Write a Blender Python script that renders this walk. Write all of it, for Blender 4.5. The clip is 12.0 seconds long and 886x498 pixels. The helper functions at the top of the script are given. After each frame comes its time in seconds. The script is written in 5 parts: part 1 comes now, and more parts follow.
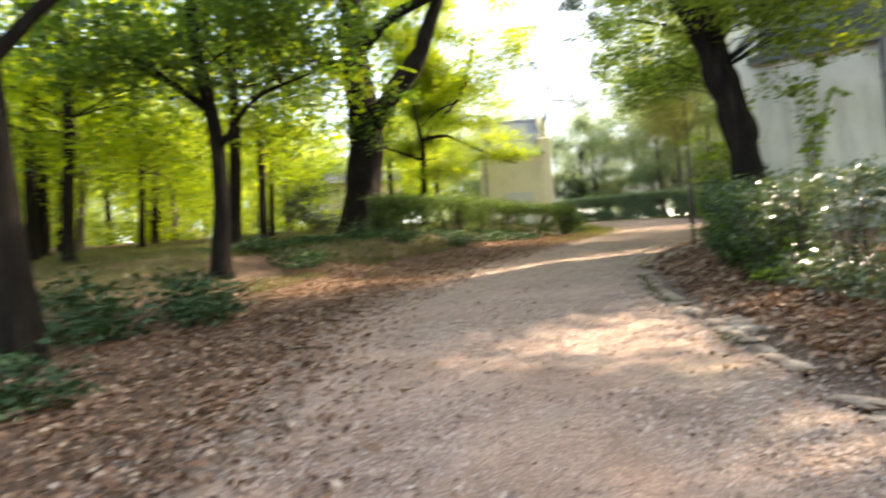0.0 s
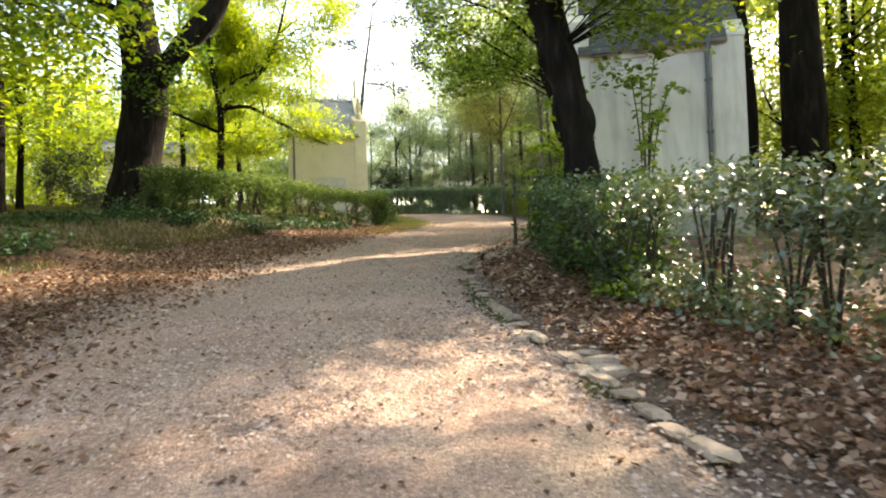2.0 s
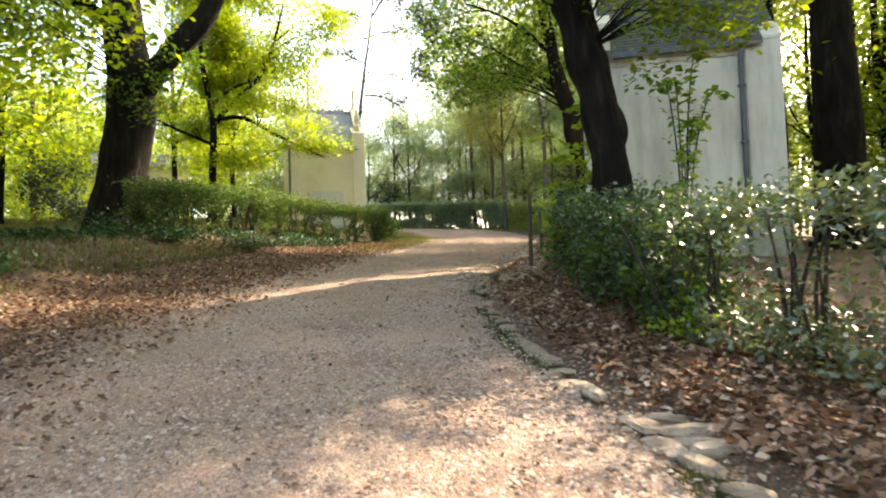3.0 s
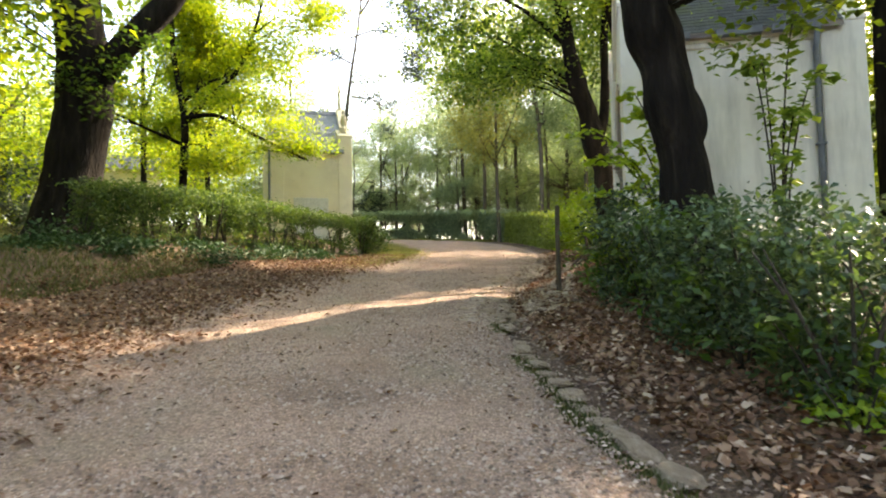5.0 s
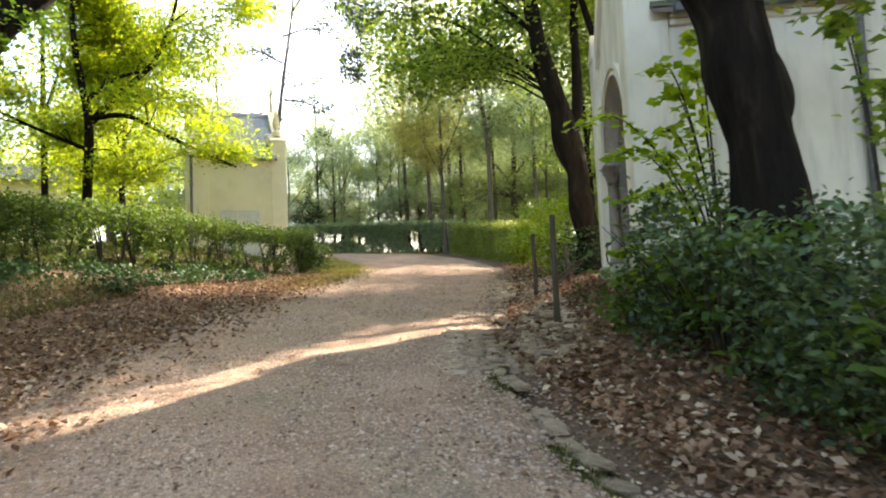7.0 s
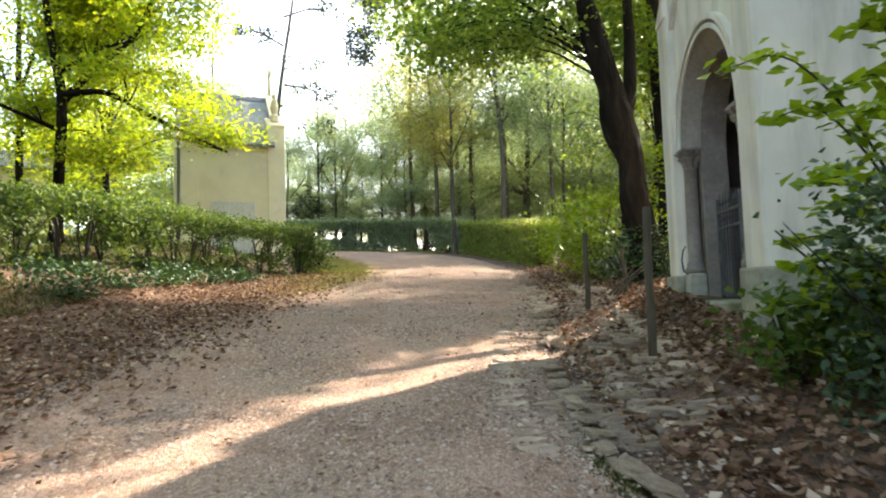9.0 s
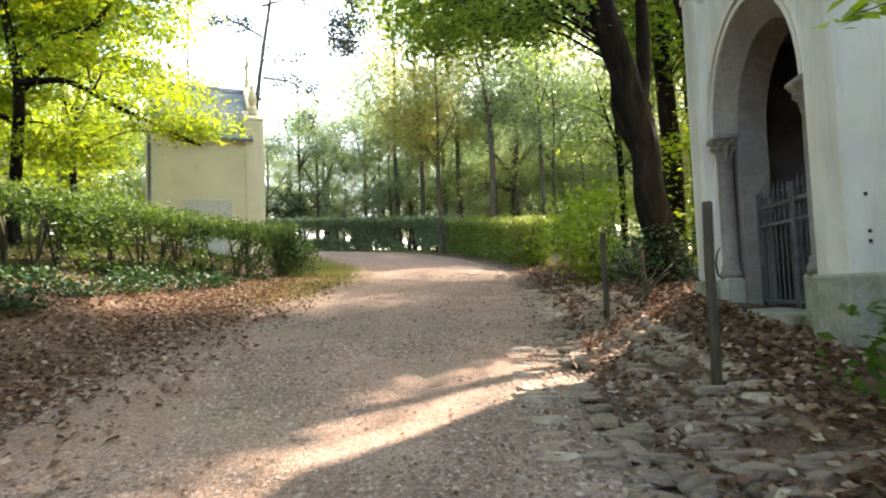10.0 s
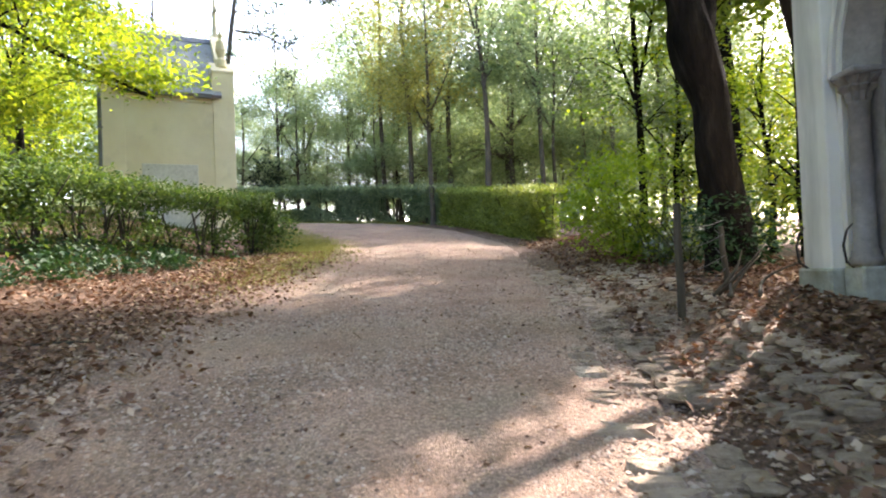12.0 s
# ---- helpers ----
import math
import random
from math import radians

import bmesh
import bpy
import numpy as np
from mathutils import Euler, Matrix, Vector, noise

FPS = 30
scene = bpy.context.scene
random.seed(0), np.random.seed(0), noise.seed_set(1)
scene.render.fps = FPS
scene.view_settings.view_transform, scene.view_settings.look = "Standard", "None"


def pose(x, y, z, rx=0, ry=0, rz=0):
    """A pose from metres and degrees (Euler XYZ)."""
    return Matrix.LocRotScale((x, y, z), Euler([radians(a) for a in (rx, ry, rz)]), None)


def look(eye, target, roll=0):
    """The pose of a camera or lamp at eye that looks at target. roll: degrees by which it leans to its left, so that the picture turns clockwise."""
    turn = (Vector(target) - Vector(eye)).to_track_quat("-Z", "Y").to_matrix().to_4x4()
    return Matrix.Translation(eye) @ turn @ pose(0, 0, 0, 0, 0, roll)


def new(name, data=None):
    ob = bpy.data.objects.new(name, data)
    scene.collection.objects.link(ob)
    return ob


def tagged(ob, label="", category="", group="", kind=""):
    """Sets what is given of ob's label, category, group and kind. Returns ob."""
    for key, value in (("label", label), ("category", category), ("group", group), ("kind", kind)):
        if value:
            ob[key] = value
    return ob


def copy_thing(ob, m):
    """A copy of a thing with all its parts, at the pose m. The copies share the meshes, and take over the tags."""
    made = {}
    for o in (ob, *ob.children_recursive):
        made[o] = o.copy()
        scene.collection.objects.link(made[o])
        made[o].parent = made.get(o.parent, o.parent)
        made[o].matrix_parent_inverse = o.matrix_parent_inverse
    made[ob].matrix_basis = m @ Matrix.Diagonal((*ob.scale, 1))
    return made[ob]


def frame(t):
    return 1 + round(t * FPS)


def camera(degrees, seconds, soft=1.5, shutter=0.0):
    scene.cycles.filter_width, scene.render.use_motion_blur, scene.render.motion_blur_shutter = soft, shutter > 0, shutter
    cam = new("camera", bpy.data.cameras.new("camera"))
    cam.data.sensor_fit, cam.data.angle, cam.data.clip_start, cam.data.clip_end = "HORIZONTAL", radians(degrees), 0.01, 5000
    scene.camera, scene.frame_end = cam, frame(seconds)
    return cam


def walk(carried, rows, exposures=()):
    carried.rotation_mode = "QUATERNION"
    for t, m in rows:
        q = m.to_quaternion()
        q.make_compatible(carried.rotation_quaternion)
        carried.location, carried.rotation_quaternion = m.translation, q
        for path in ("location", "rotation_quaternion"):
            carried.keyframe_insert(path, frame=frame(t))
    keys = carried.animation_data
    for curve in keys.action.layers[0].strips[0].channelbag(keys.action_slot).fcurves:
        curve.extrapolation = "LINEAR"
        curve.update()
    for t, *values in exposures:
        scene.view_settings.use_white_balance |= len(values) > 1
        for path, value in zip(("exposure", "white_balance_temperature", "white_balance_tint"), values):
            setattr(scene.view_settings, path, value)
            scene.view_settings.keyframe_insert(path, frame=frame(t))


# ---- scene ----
cam = camera(68.0, 12.0, soft=2.0, shutter=0.4)
METRES, EYE, TILT, LEAN, TURN = 15.0, 1.45, -0.75, -0.25, 0.0
ROWS = [
    (0.0, 0.0, 0.0, 0.0, 0.29, 4.07, 4.06),
    (0.5, 0.0122, 0.0408, 0.0088, -12.46, 5.16, 3.84),
    (1.0, 0.0208, 0.0773, 0.0088, -15.24, 3.59, 3.8),
    (1.5, 0.0285, 0.1192, 0.0126, -15.92, 2.91, 3.85),
    (2.0, 0.032, 0.1617, 0.0156, -16.13, 2.18, 2.38),
    (2.5, 0.0357, 0.2048, 0.0235, -16.21, 3.21, 2.64),
    (3.0, 0.0386, 0.2466, 0.0288, -16.51, 3.38, 2.29),
    (3.5, 0.0414, 0.2895, 0.0356, -16.45, 3.49, 2.21),
    (5.5, 0.0608, 0.4472, 0.055, -19.83, 4.26, 1.41),
    (6.0, 0.0662, 0.4869, 0.0597, -22.29, 3.37, 1.63),
    (6.5, 0.0768, 0.529, 0.0677, -23.14, 4.27, 2.49),
    (7.0, 0.0824, 0.5709, 0.075, -23.53, 4.82, 3.2),
    (9.0, 0.1169, 0.7335, 0.093, -23.68, 4.67, 2.3),
    (9.5, 0.1277, 0.7749, 0.0991, -24.31, 4.66, 2.53),
    (10.0, 0.1339, 0.8151, 0.1041, -25.24, 4.46, 2.7),
    (10.5, 0.1437, 0.8568, 0.1096, -25.61, 4.75, 2.81),
    (11.0, 0.1528, 0.895, 0.113, -26.04, 4.33, 3.05),
    (11.5, 0.1667, 0.9333, 0.1159, -26.12, 2.53, 2.9),
    (12.0, 0.1784, 0.972, 0.122, -26.79, 1.79, 2.8),
]
walk(cam, [(t, pose(0, 0, EYE, TILT, LEAN, TURN) @ pose(METRES * x, METRES * y, METRES * z, 90 + pitch, roll, yaw)) for t, x, y, z, yaw, pitch, roll in ROWS],
     exposures=[(0.0, 3.1, 8200, 14), (0.5, 2.82, 8200, 12), (1.0, 2.75, 8300, 13), (1.5, 2.95, 8300, 14), (2.0, 2.98, 8300, 13), (3.5, 2.97, 8300, 13), (6.0, 3.08, 8100, 14), (9.0, 3.16, 7500, 15), (10.0, 3.14, 7350, 16), (11.0, 2.95, 7050, 18), (12.0, 3.04, 6700, 20)])

# ---- sky, sun and exposure ----
SUN_AZ = math.atan2(0.90, 0.43)     # from +y towards +x
SUN_EL = radians(36)
world = bpy.data.worlds.new("world")
scene.world = world
world.use_nodes = True
wn = world.node_tree.nodes
sky = wn.new("ShaderNodeTexSky")
sky.sky_type = 'NISHITA'
sky.sun_disc = False
sky.sun_elevation = SUN_EL
sky.sun_rotation = SUN_AZ
sky.air_density = 1.0
sky.dust_density = 2.0
world.node_tree.links.new(sky.outputs[0], wn["Background"].inputs[0])
wn["Background"].inputs[1].default_value = 0.15
sun = new("sun", bpy.data.lights.new("sun", "SUN"))
sun.data.energy = 3.0
sun.data.angle = radians(0.8)
sun.data.color = (1.0, 0.95, 0.87)
sun_dir = Vector((math.sin(SUN_AZ) * math.cos(SUN_EL), math.cos(SUN_AZ) * math.cos(SUN_EL), math.sin(SUN_EL)))
sun.matrix_world = look(sun_dir * 60, (0, 0, 0))

rng = np.random.default_rng(7)


# ---- materials ----
def nodes_of(name):
    m = bpy.data.materials.new(name)
    m.use_nodes = True
    t = m.node_tree
    return m, t, t.nodes, t.nodes["Principled BSDF"]


def ramp(t, fac, stops):
    n = t.nodes.new("ShaderNodeValToRGB")
    while len(n.color_ramp.elements) < len(stops):
        n.color_ramp.elements.new(0.5)
    for e, (p, c) in zip(n.color_ramp.elements, stops):
        e.position, e.color = p, (*c, 1)
    t.links.new(fac, n.inputs[0])
    return n.outputs[0]


def noise_tex(t, scale, detail=4.0, rough=0.6, stretch=None):
    co = t.nodes.new("ShaderNodeTexCoord")
    out = co.outputs["Object"]
    if stretch:
        mp = t.nodes.new("ShaderNodeMapping")
        mp.inputs["Scale"].default_value = stretch
        t.links.new(out, mp.inputs[0])
        out = mp.outputs[0]
    n = t.nodes.new("ShaderNodeTexNoise")
    n.inputs["Scale"].default_value, n.inputs["Detail"].default_value, n.inputs["Roughness"].default_value = scale, detail, rough
    t.links.new(out, n.inputs["Vector"])
    return n.outputs["Fac"]


def mix(t, fac, a, b, kind='MIX'):
    n = t.nodes.new("ShaderNodeMix")
    n.data_type, n.blend_type = 'RGBA', kind
    for sock, v in ((n.inputs[0], fac), (n.inputs[6], a), (n.inputs[7], b)):
        if isinstance(v, (int, float)):
            sock.default_value = v
        elif isinstance(v, tuple):
            sock.default_value = (*v, 1)
        else:
            t.links.new(v, sock)
    return n.outputs[2]


def bump(t, p, height, strength, distance):
    b = t.nodes.new("ShaderNodeBump")
    b.inputs["Strength"].default_value, b.inputs["Distance"].default_value = strength, distance
    t.links.new(height, b.inputs["Height"])
    t.links.new(b.outputs[0], p.inputs["Normal"])


def surface(name, stops, scale, fine=None, rough=0.85, bump_scale=None, bump_depth=0.01, stretch=None, stain=None, metal=0.0, spec=0.3, streak=None):
    """Noise-driven colour at two scales, with relief."""
    m, t, n, p = nodes_of(name)
    col = ramp(t, noise_tex(t, scale, 5, 0.6, stretch), stops)
    if fine:
        col = mix(t, 0.6, col, ramp(t, noise_tex(t, fine, 3, 0.7, stretch), [(0.3, (0.55, 0.55, 0.55)), (0.7, (1.0, 1.0, 1.0))]), 'MULTIPLY')
    if stain:
        sc, c, lo, hi = stain
        col = mix(t, ramp(t, noise_tex(t, sc, 4, 0.65, streak), [(lo, (0, 0, 0)), (hi, (1, 1, 1))]), col, c)
    t.links.new(col, p.inputs["Base Color"])
    p.inputs["Roughness"].default_value, p.inputs["Metallic"].default_value = rough, metal
    p.inputs["Specular IOR Level"].default_value = spec
    if bump_scale:
        bump(t, p, noise_tex(t, bump_scale, 6, 0.65, stretch), 1.0, bump_depth)
    return m


def leaf_mat(name, stops, glow, trans=0.45, rough=0.45, spec=0.4):
    """Leaves that let light through, each with its own shade."""
    m, t, n, p = nodes_of(name)
    geo = n.new("ShaderNodeNewGeometry")
    col = ramp(t, geo.outputs["Random Per Island"], stops)
    big = ramp(t, noise_tex(t, 0.5, 2, 0.5), [(0.3, (0.7, 0.75, 0.7)), (0.7, (1.15, 1.1, 1.0))])
    col = mix(t, 0.7, col, big, 'MULTIPLY')
    t.links.new(col, p.inputs["Base Color"])
    p.inputs["Roughness"].default_value = rough
    p.inputs["Specular IOR Level"].default_value = spec
    tr = n.new("ShaderNodeBsdfTranslucent")
    t.links.new(mix(t, 1.0, col, glow, 'MULTIPLY'), tr.inputs["Color"])
    ms = n.new("ShaderNodeMixShader")
    ms.inputs[0].default_value = trans
    t.links.new(p.outputs[0], ms.inputs[1])
    t.links.new(tr.outputs[0], ms.inputs[2])
    t.links.new(ms.outputs[0], n["Material Output"].inputs[0])
    return m


def stony(name, stops, scale, cell, dark, light, relief, stain):
    """Ground made of small pieces: each cell has its own shade and stands a little proud."""
    m, t, n, p = nodes_of(name)
    col = ramp(t, noise_tex(t, scale, 5, 0.6), stops)
    sc, c, lo, hi = stain
    col = mix(t, ramp(t, noise_tex(t, sc, 4, 0.65), [(lo, (0, 0, 0)), (hi, (1, 1, 1))]), col, c)
    co = n.new("ShaderNodeTexCoord")
    height = None
    for k, w in ((cell, 0.85), (cell * 2.3, 0.6)):
        v = n.new("ShaderNodeTexVoronoi")
        v.inputs["Scale"].default_value = k
        v.inputs["Randomness"].default_value = 1.0
        t.links.new(co.outputs["Object"], v.inputs["Vector"])
        sep = n.new("ShaderNodeSeparateColor")
        t.links.new(v.outputs["Color"], sep.inputs[0])
        shade = ramp(t, sep.outputs[0], [(0.0, (dark, dark, dark)), (0.55, (0.92, 0.92, 0.92)), (0.9, (1.15, 1.13, 1.1)), (1.0, (light, light, light * 0.97))])
        col = mix(t, w, col, shade, 'MULTIPLY')
        gap = ramp(t, v.outputs["Distance"], [(0.0, (1, 1, 1)), (0.75, (0, 0, 0))])
        height = gap if height is None else mix(t, 0.4, height, gap)
    t.links.new(col, p.inputs["Base Color"])
    p.inputs["Roughness"].default_value = 0.95
    p.inputs["Specular IOR Level"].default_value = 0.25
    bump(t, p, height, 1.0, relief)
    return m


M_gravel = stony("gravel", [(0.25, (0.25, 0.160, 0.113)), (0.5, (0.37, 0.245, 0.180)), (0.75, (0.46, 0.322, 0.247))], 1.2, 62, 0.5, 1.5, 0.010, (0.6, (0.27, 0.21, 0.145), 0.5, 0.75))
M_soil = stony("soil", [(0.3, (0.085, 0.050, 0.034)), (0.55, (0.165, 0.102, 0.070)), (0.8, (0.27, 0.182, 0.130))], 1.6, 34, 0.45, 1.5, 0.015, (0.5, (0.15, 0.10, 0.06), 0.47, 0.7))
M_cobble = surface("cobble", [(0.3, (0.29, 0.205, 0.14)), (0.5, (0.43, 0.32, 0.23)), (0.7, (0.56, 0.455, 0.345))], 2.2, fine=14, rough=0.9,
                   bump_scale=26, bump_depth=0.03, stain=(1.6, (0.20, 0.145, 0.095), 0.55, 0.8))
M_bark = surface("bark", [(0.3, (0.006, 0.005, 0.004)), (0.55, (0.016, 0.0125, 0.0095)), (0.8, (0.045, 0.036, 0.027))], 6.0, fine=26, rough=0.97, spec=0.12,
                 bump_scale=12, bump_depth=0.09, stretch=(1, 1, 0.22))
# On far trunks and the pine this pale tone paints in haze and glare.
M_bark_pale = surface("bark_pale", [(0.3, (0.06, 0.05, 0.038)), (0.55, (0.13, 0.105, 0.08)), (0.8, (0.22, 0.185, 0.14))], 5.0, fine=22, rough=0.95,
                      bump_scale=12, bump_depth=0.05, stretch=(1, 1, 0.25))
M_stem = surface("stem", [(0.3, (0.02, 0.017, 0.012)), (0.7, (0.06, 0.05, 0.036))], 9.0, rough=0.9)
M_lime = surface("limestone", [(0.3, (0.59, 0.55, 0.465)), (0.55, (0.69, 0.65, 0.56)), (0.8, (0.76, 0.72, 0.63))], 0.9, fine=None, rough=0.9,
                 bump_scale=9, bump_depth=0.004, stain=(2.2, (0.36, 0.34, 0.29), 0.46, 0.80), streak=(1, 1, 0.18))
M_lime_dirty = surface("mossy_limestone", [(0.3, (0.27, 0.26, 0.19)), (0.55, (0.40, 0.39, 0.31)), (0.8, (0.52, 0.50, 0.43))], 2.6, fine=14, rough=0.95,
                       bump_scale=16, bump_depth=0.012, stain=(1.7, (0.20, 0.185, 0.11), 0.5, 0.7))
M_sand = surface("sandstone", [(0.3, (0.66, 0.57, 0.39)), (0.55, (0.74, 0.66, 0.47)), (0.8, (0.80, 0.73, 0.55))], 0.8, fine=None, rough=0.92,
                 bump_scale=8, bump_depth=0.004, stain=(1.0, (0.56, 0.49, 0.35), 0.55, 0.8))
# Darker grey-brown stone for the arch reveal, soffit and columns.
M_brown_stone = surface("grey_brown_stone", [(0.3, (0.20, 0.175, 0.15)), (0.55, (0.30, 0.265, 0.23)), (0.8, (0.39, 0.35, 0.31))], 1.4, fine=16, rough=0.92,
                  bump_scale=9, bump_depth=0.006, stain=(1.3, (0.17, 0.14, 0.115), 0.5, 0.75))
M_panel = surface("pale_render", [(0.3, (0.62, 0.60, 0.53)), (0.7, (0.72, 0.70, 0.64))], 2.0, fine=12, rough=0.9)
M_slate = surface("slate", [(0.3, (0.035, 0.04, 0.042)), (0.55, (0.085, 0.092, 0.095)), (0.8, (0.16, 0.165, 0.165))], 1.3, fine=18, rough=0.7,
                  bump_scale=20, bump_depth=0.01, stain=(1.2, (0.07, 0.085, 0.04), 0.5, 0.7))
M_slate_pale = surface("pale_slate", [(0.3, (0.20, 0.215, 0.23)), (0.7, (0.36, 0.38, 0.40))], 2.0, fine=18, rough=0.5, bump_scale=20, bump_depth=0.01)
M_iron = surface("iron", [(0.3, (0.055, 0.055, 0.058)), (0.7, (0.15, 0.15, 0.155))], 12.0, rough=0.6, metal=0.3)
M_zinc = surface("zinc", [(0.3, (0.10, 0.11, 0.12)), (0.7, (0.19, 0.20, 0.21))], 5.0, rough=0.6, metal=0.4)
# Paints the shade inside the chapels; also covers the hidden roof deck.
M_dark = surface("dark_brown_fill", [(0.3, (0.11, 0.085, 0.075)), (0.7, (0.21, 0.17, 0.15))], 2.0, rough=0.95)
M_post = surface("weathered_wood", [(0.3, (0.05, 0.041, 0.027)), (0.7, (0.125, 0.10, 0.068))], 7.0, fine=30, rough=0.95, bump_scale=20, bump_depth=0.01, stretch=(1, 1, 0.15))
M_wire = surface("wire", [(0.3, (0.10, 0.095, 0.09)), (0.7, (0.19, 0.18, 0.17))], 5.0, rough=0.7, metal=0.4)

G_YELLOW = (1.35, 1.25, 0.35)
M_leaf_maple = leaf_mat("leaf_maple", [(0.0, (0.10, 0.18, 0.03)), (0.5, (0.21, 0.31, 0.042)), (1.0, (0.38, 0.44, 0.065))], G_YELLOW, 0.66)
M_leaf_wood = leaf_mat("leaf_wood", [(0.0, (0.08, 0.14, 0.028)), (0.5, (0.155, 0.23, 0.042)), (1.0, (0.26, 0.325, 0.065))], G_YELLOW, 0.58)
# Lighter than leaf_wood: part of the sunlight sits in this colour.
M_leaf_sun = leaf_mat("leaf_sun", [(0.0, (0.10, 0.18, 0.05)), (0.5, (0.19, 0.28, 0.07)), (1.0, (0.32, 0.39, 0.11))], (1.3, 1.3, 0.55), 0.65)
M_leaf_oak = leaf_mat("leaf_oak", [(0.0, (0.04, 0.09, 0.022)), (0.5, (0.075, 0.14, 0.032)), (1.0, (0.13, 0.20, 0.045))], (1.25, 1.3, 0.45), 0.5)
# Distant leaves: haze is painted into these two as paler, greyer green.
M_leaf_haze_far = leaf_mat("leaf_haze_far", [(0.0, (0.15, 0.21, 0.16)), (0.5, (0.28, 0.36, 0.28)), (1.0, (0.42, 0.49, 0.38))], (1.2, 1.2, 0.7), 0.62)
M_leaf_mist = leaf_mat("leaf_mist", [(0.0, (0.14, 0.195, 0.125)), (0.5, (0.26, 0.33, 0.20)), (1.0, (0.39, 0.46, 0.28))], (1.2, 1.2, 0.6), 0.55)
M_leaf_gold = leaf_mat("leaf_gold", [(0.0, (0.20, 0.21, 0.085)), (0.5, (0.32, 0.32, 0.125)), (1.0, (0.44, 0.41, 0.16))], (1.2, 1.1, 0.5), 0.5)
M_leaf_hedge = leaf_mat("leaf_hedge", [(0.0, (0.05, 0.08, 0.045)), (0.5, (0.105, 0.14, 0.078)), (1.0, (0.18, 0.215, 0.12))], (1.0, 1.1, 0.55), 0.24, 0.28, 0.8)
M_leaf_dark = leaf_mat("leaf_dark", [(0.0, (0.03, 0.058, 0.036)), (0.5, (0.07, 0.115, 0.065)), (1.0, (0.15, 0.21, 0.11))], (1.1, 1.2, 0.4), 0.34, 0.45, 0.3)
M_leaf_privet = leaf_mat("leaf_privet", [(0.0, (0.035, 0.07, 0.027)), (0.5, (0.08, 0.135, 0.044)), (1.0, (0.15, 0.21, 0.07))], (1.2, 1.2, 0.4), 0.35, 0.6, 0.15)
M_leaf_bright = leaf_mat("leaf_bright", [(0.0, (0.16, 0.28, 0.03)), (1.0, (0.36, 0.48, 0.06))], G_YELLOW, 0.5)
M_leaf_olive = leaf_mat("leaf_olive", [(0.0, (0.12, 0.155, 0.05)), (0.5, (0.24, 0.30, 0.09)), (1.0, (0.37, 0.43, 0.14))], (1.2, 1.2, 0.45), 0.4, 0.5, 0.25)
M_leaf_ivy = leaf_mat("leaf_ivy", [(0.0, (0.018, 0.05, 0.025)), (1.0, (0.05, 0.10, 0.04))], (1.0, 1.1, 0.5), 0.2, 0.6, 0.2)
M_leaf_conifer = leaf_mat("leaf_conifer", [(0.0, (0.025, 0.045, 0.03)), (1.0, (0.06, 0.09, 0.055))], (0.8, 0.9, 0.5), 0.2)
M_leaf_dry = leaf_mat("leaf_dry", [(0.0, (0.08, 0.041, 0.025)), (0.45, (0.19, 0.102, 0.064)), (0.85, (0.31, 0.195, 0.135)), (1.0, (0.52, 0.40, 0.31))], (1.0, 0.8, 0.6), 0.15, 0.8, 0.2)
M_grass = leaf_mat("grass_blade", [(0.0, (0.05, 0.07, 0.02)), (1.0, (0.125, 0.135, 0.045))], (1.2, 1.1, 0.5), 0.4)

M_verge = leaf_mat("verge_blade", [(0.0, (0.15, 0.17, 0.05)), (1.0, (0.32, 0.32, 0.13))], (1.2, 1.1, 0.5), 0.4)


# ---- builders ----
def mesh_of(name, verts, faces, material, smooth=False):
    me = bpy.data.meshes.new(name)
    me.from_pydata(verts, [], faces)
    me.materials.append(material)
    if smooth:
        me.polygons.foreach_set("use_smooth", [True] * len(me.polygons))
    me.update()
    return me


def child(name, me, parent, label=""):
    ob = new(name, me)
    ob.parent = parent
    if label:
        tagged(ob, label)
    return ob


def part(name, bm, material, parent, label="", smooth=False):
    me = bpy.data.meshes.new(name)
    bm.to_mesh(me)
    bm.free()
    me.materials.append(material)
    if smooth:
        me.polygons.foreach_set("use_smooth", [True] * len(me.polygons))
    return child(name, me, parent, label)


def thing(name, x, y, z, rz=0, label="", category="", group="", kind=""):
    ob = new(name)
    ob.matrix_world = pose(x, y, z, 0, 0, rz)
    return tagged(ob, label, category, group, kind)


def add_box(bm, x0, x1, y0, y1, z0, z1, bev=0.0):
    r = bmesh.ops.create_cube(bm, size=1.0, matrix=Matrix.Translation(((x0 + x1) / 2, (y0 + y1) / 2, (z0 + z1) / 2)) @ Matrix.Diagonal((x1 - x0, y1 - y0, z1 - z0, 1)))
    if bev:
        es = list({e for v in r["verts"] for e in v.link_edges})
        bmesh.ops.bevel(bm, geom=es, offset=bev, segments=1, affect='EDGES')
    return bm


def box(x0, x1, y0, y1, z0, z1, bev=0.01):
    return add_box(bmesh.new(), x0, x1, y0, y1, z0, z1, bev)


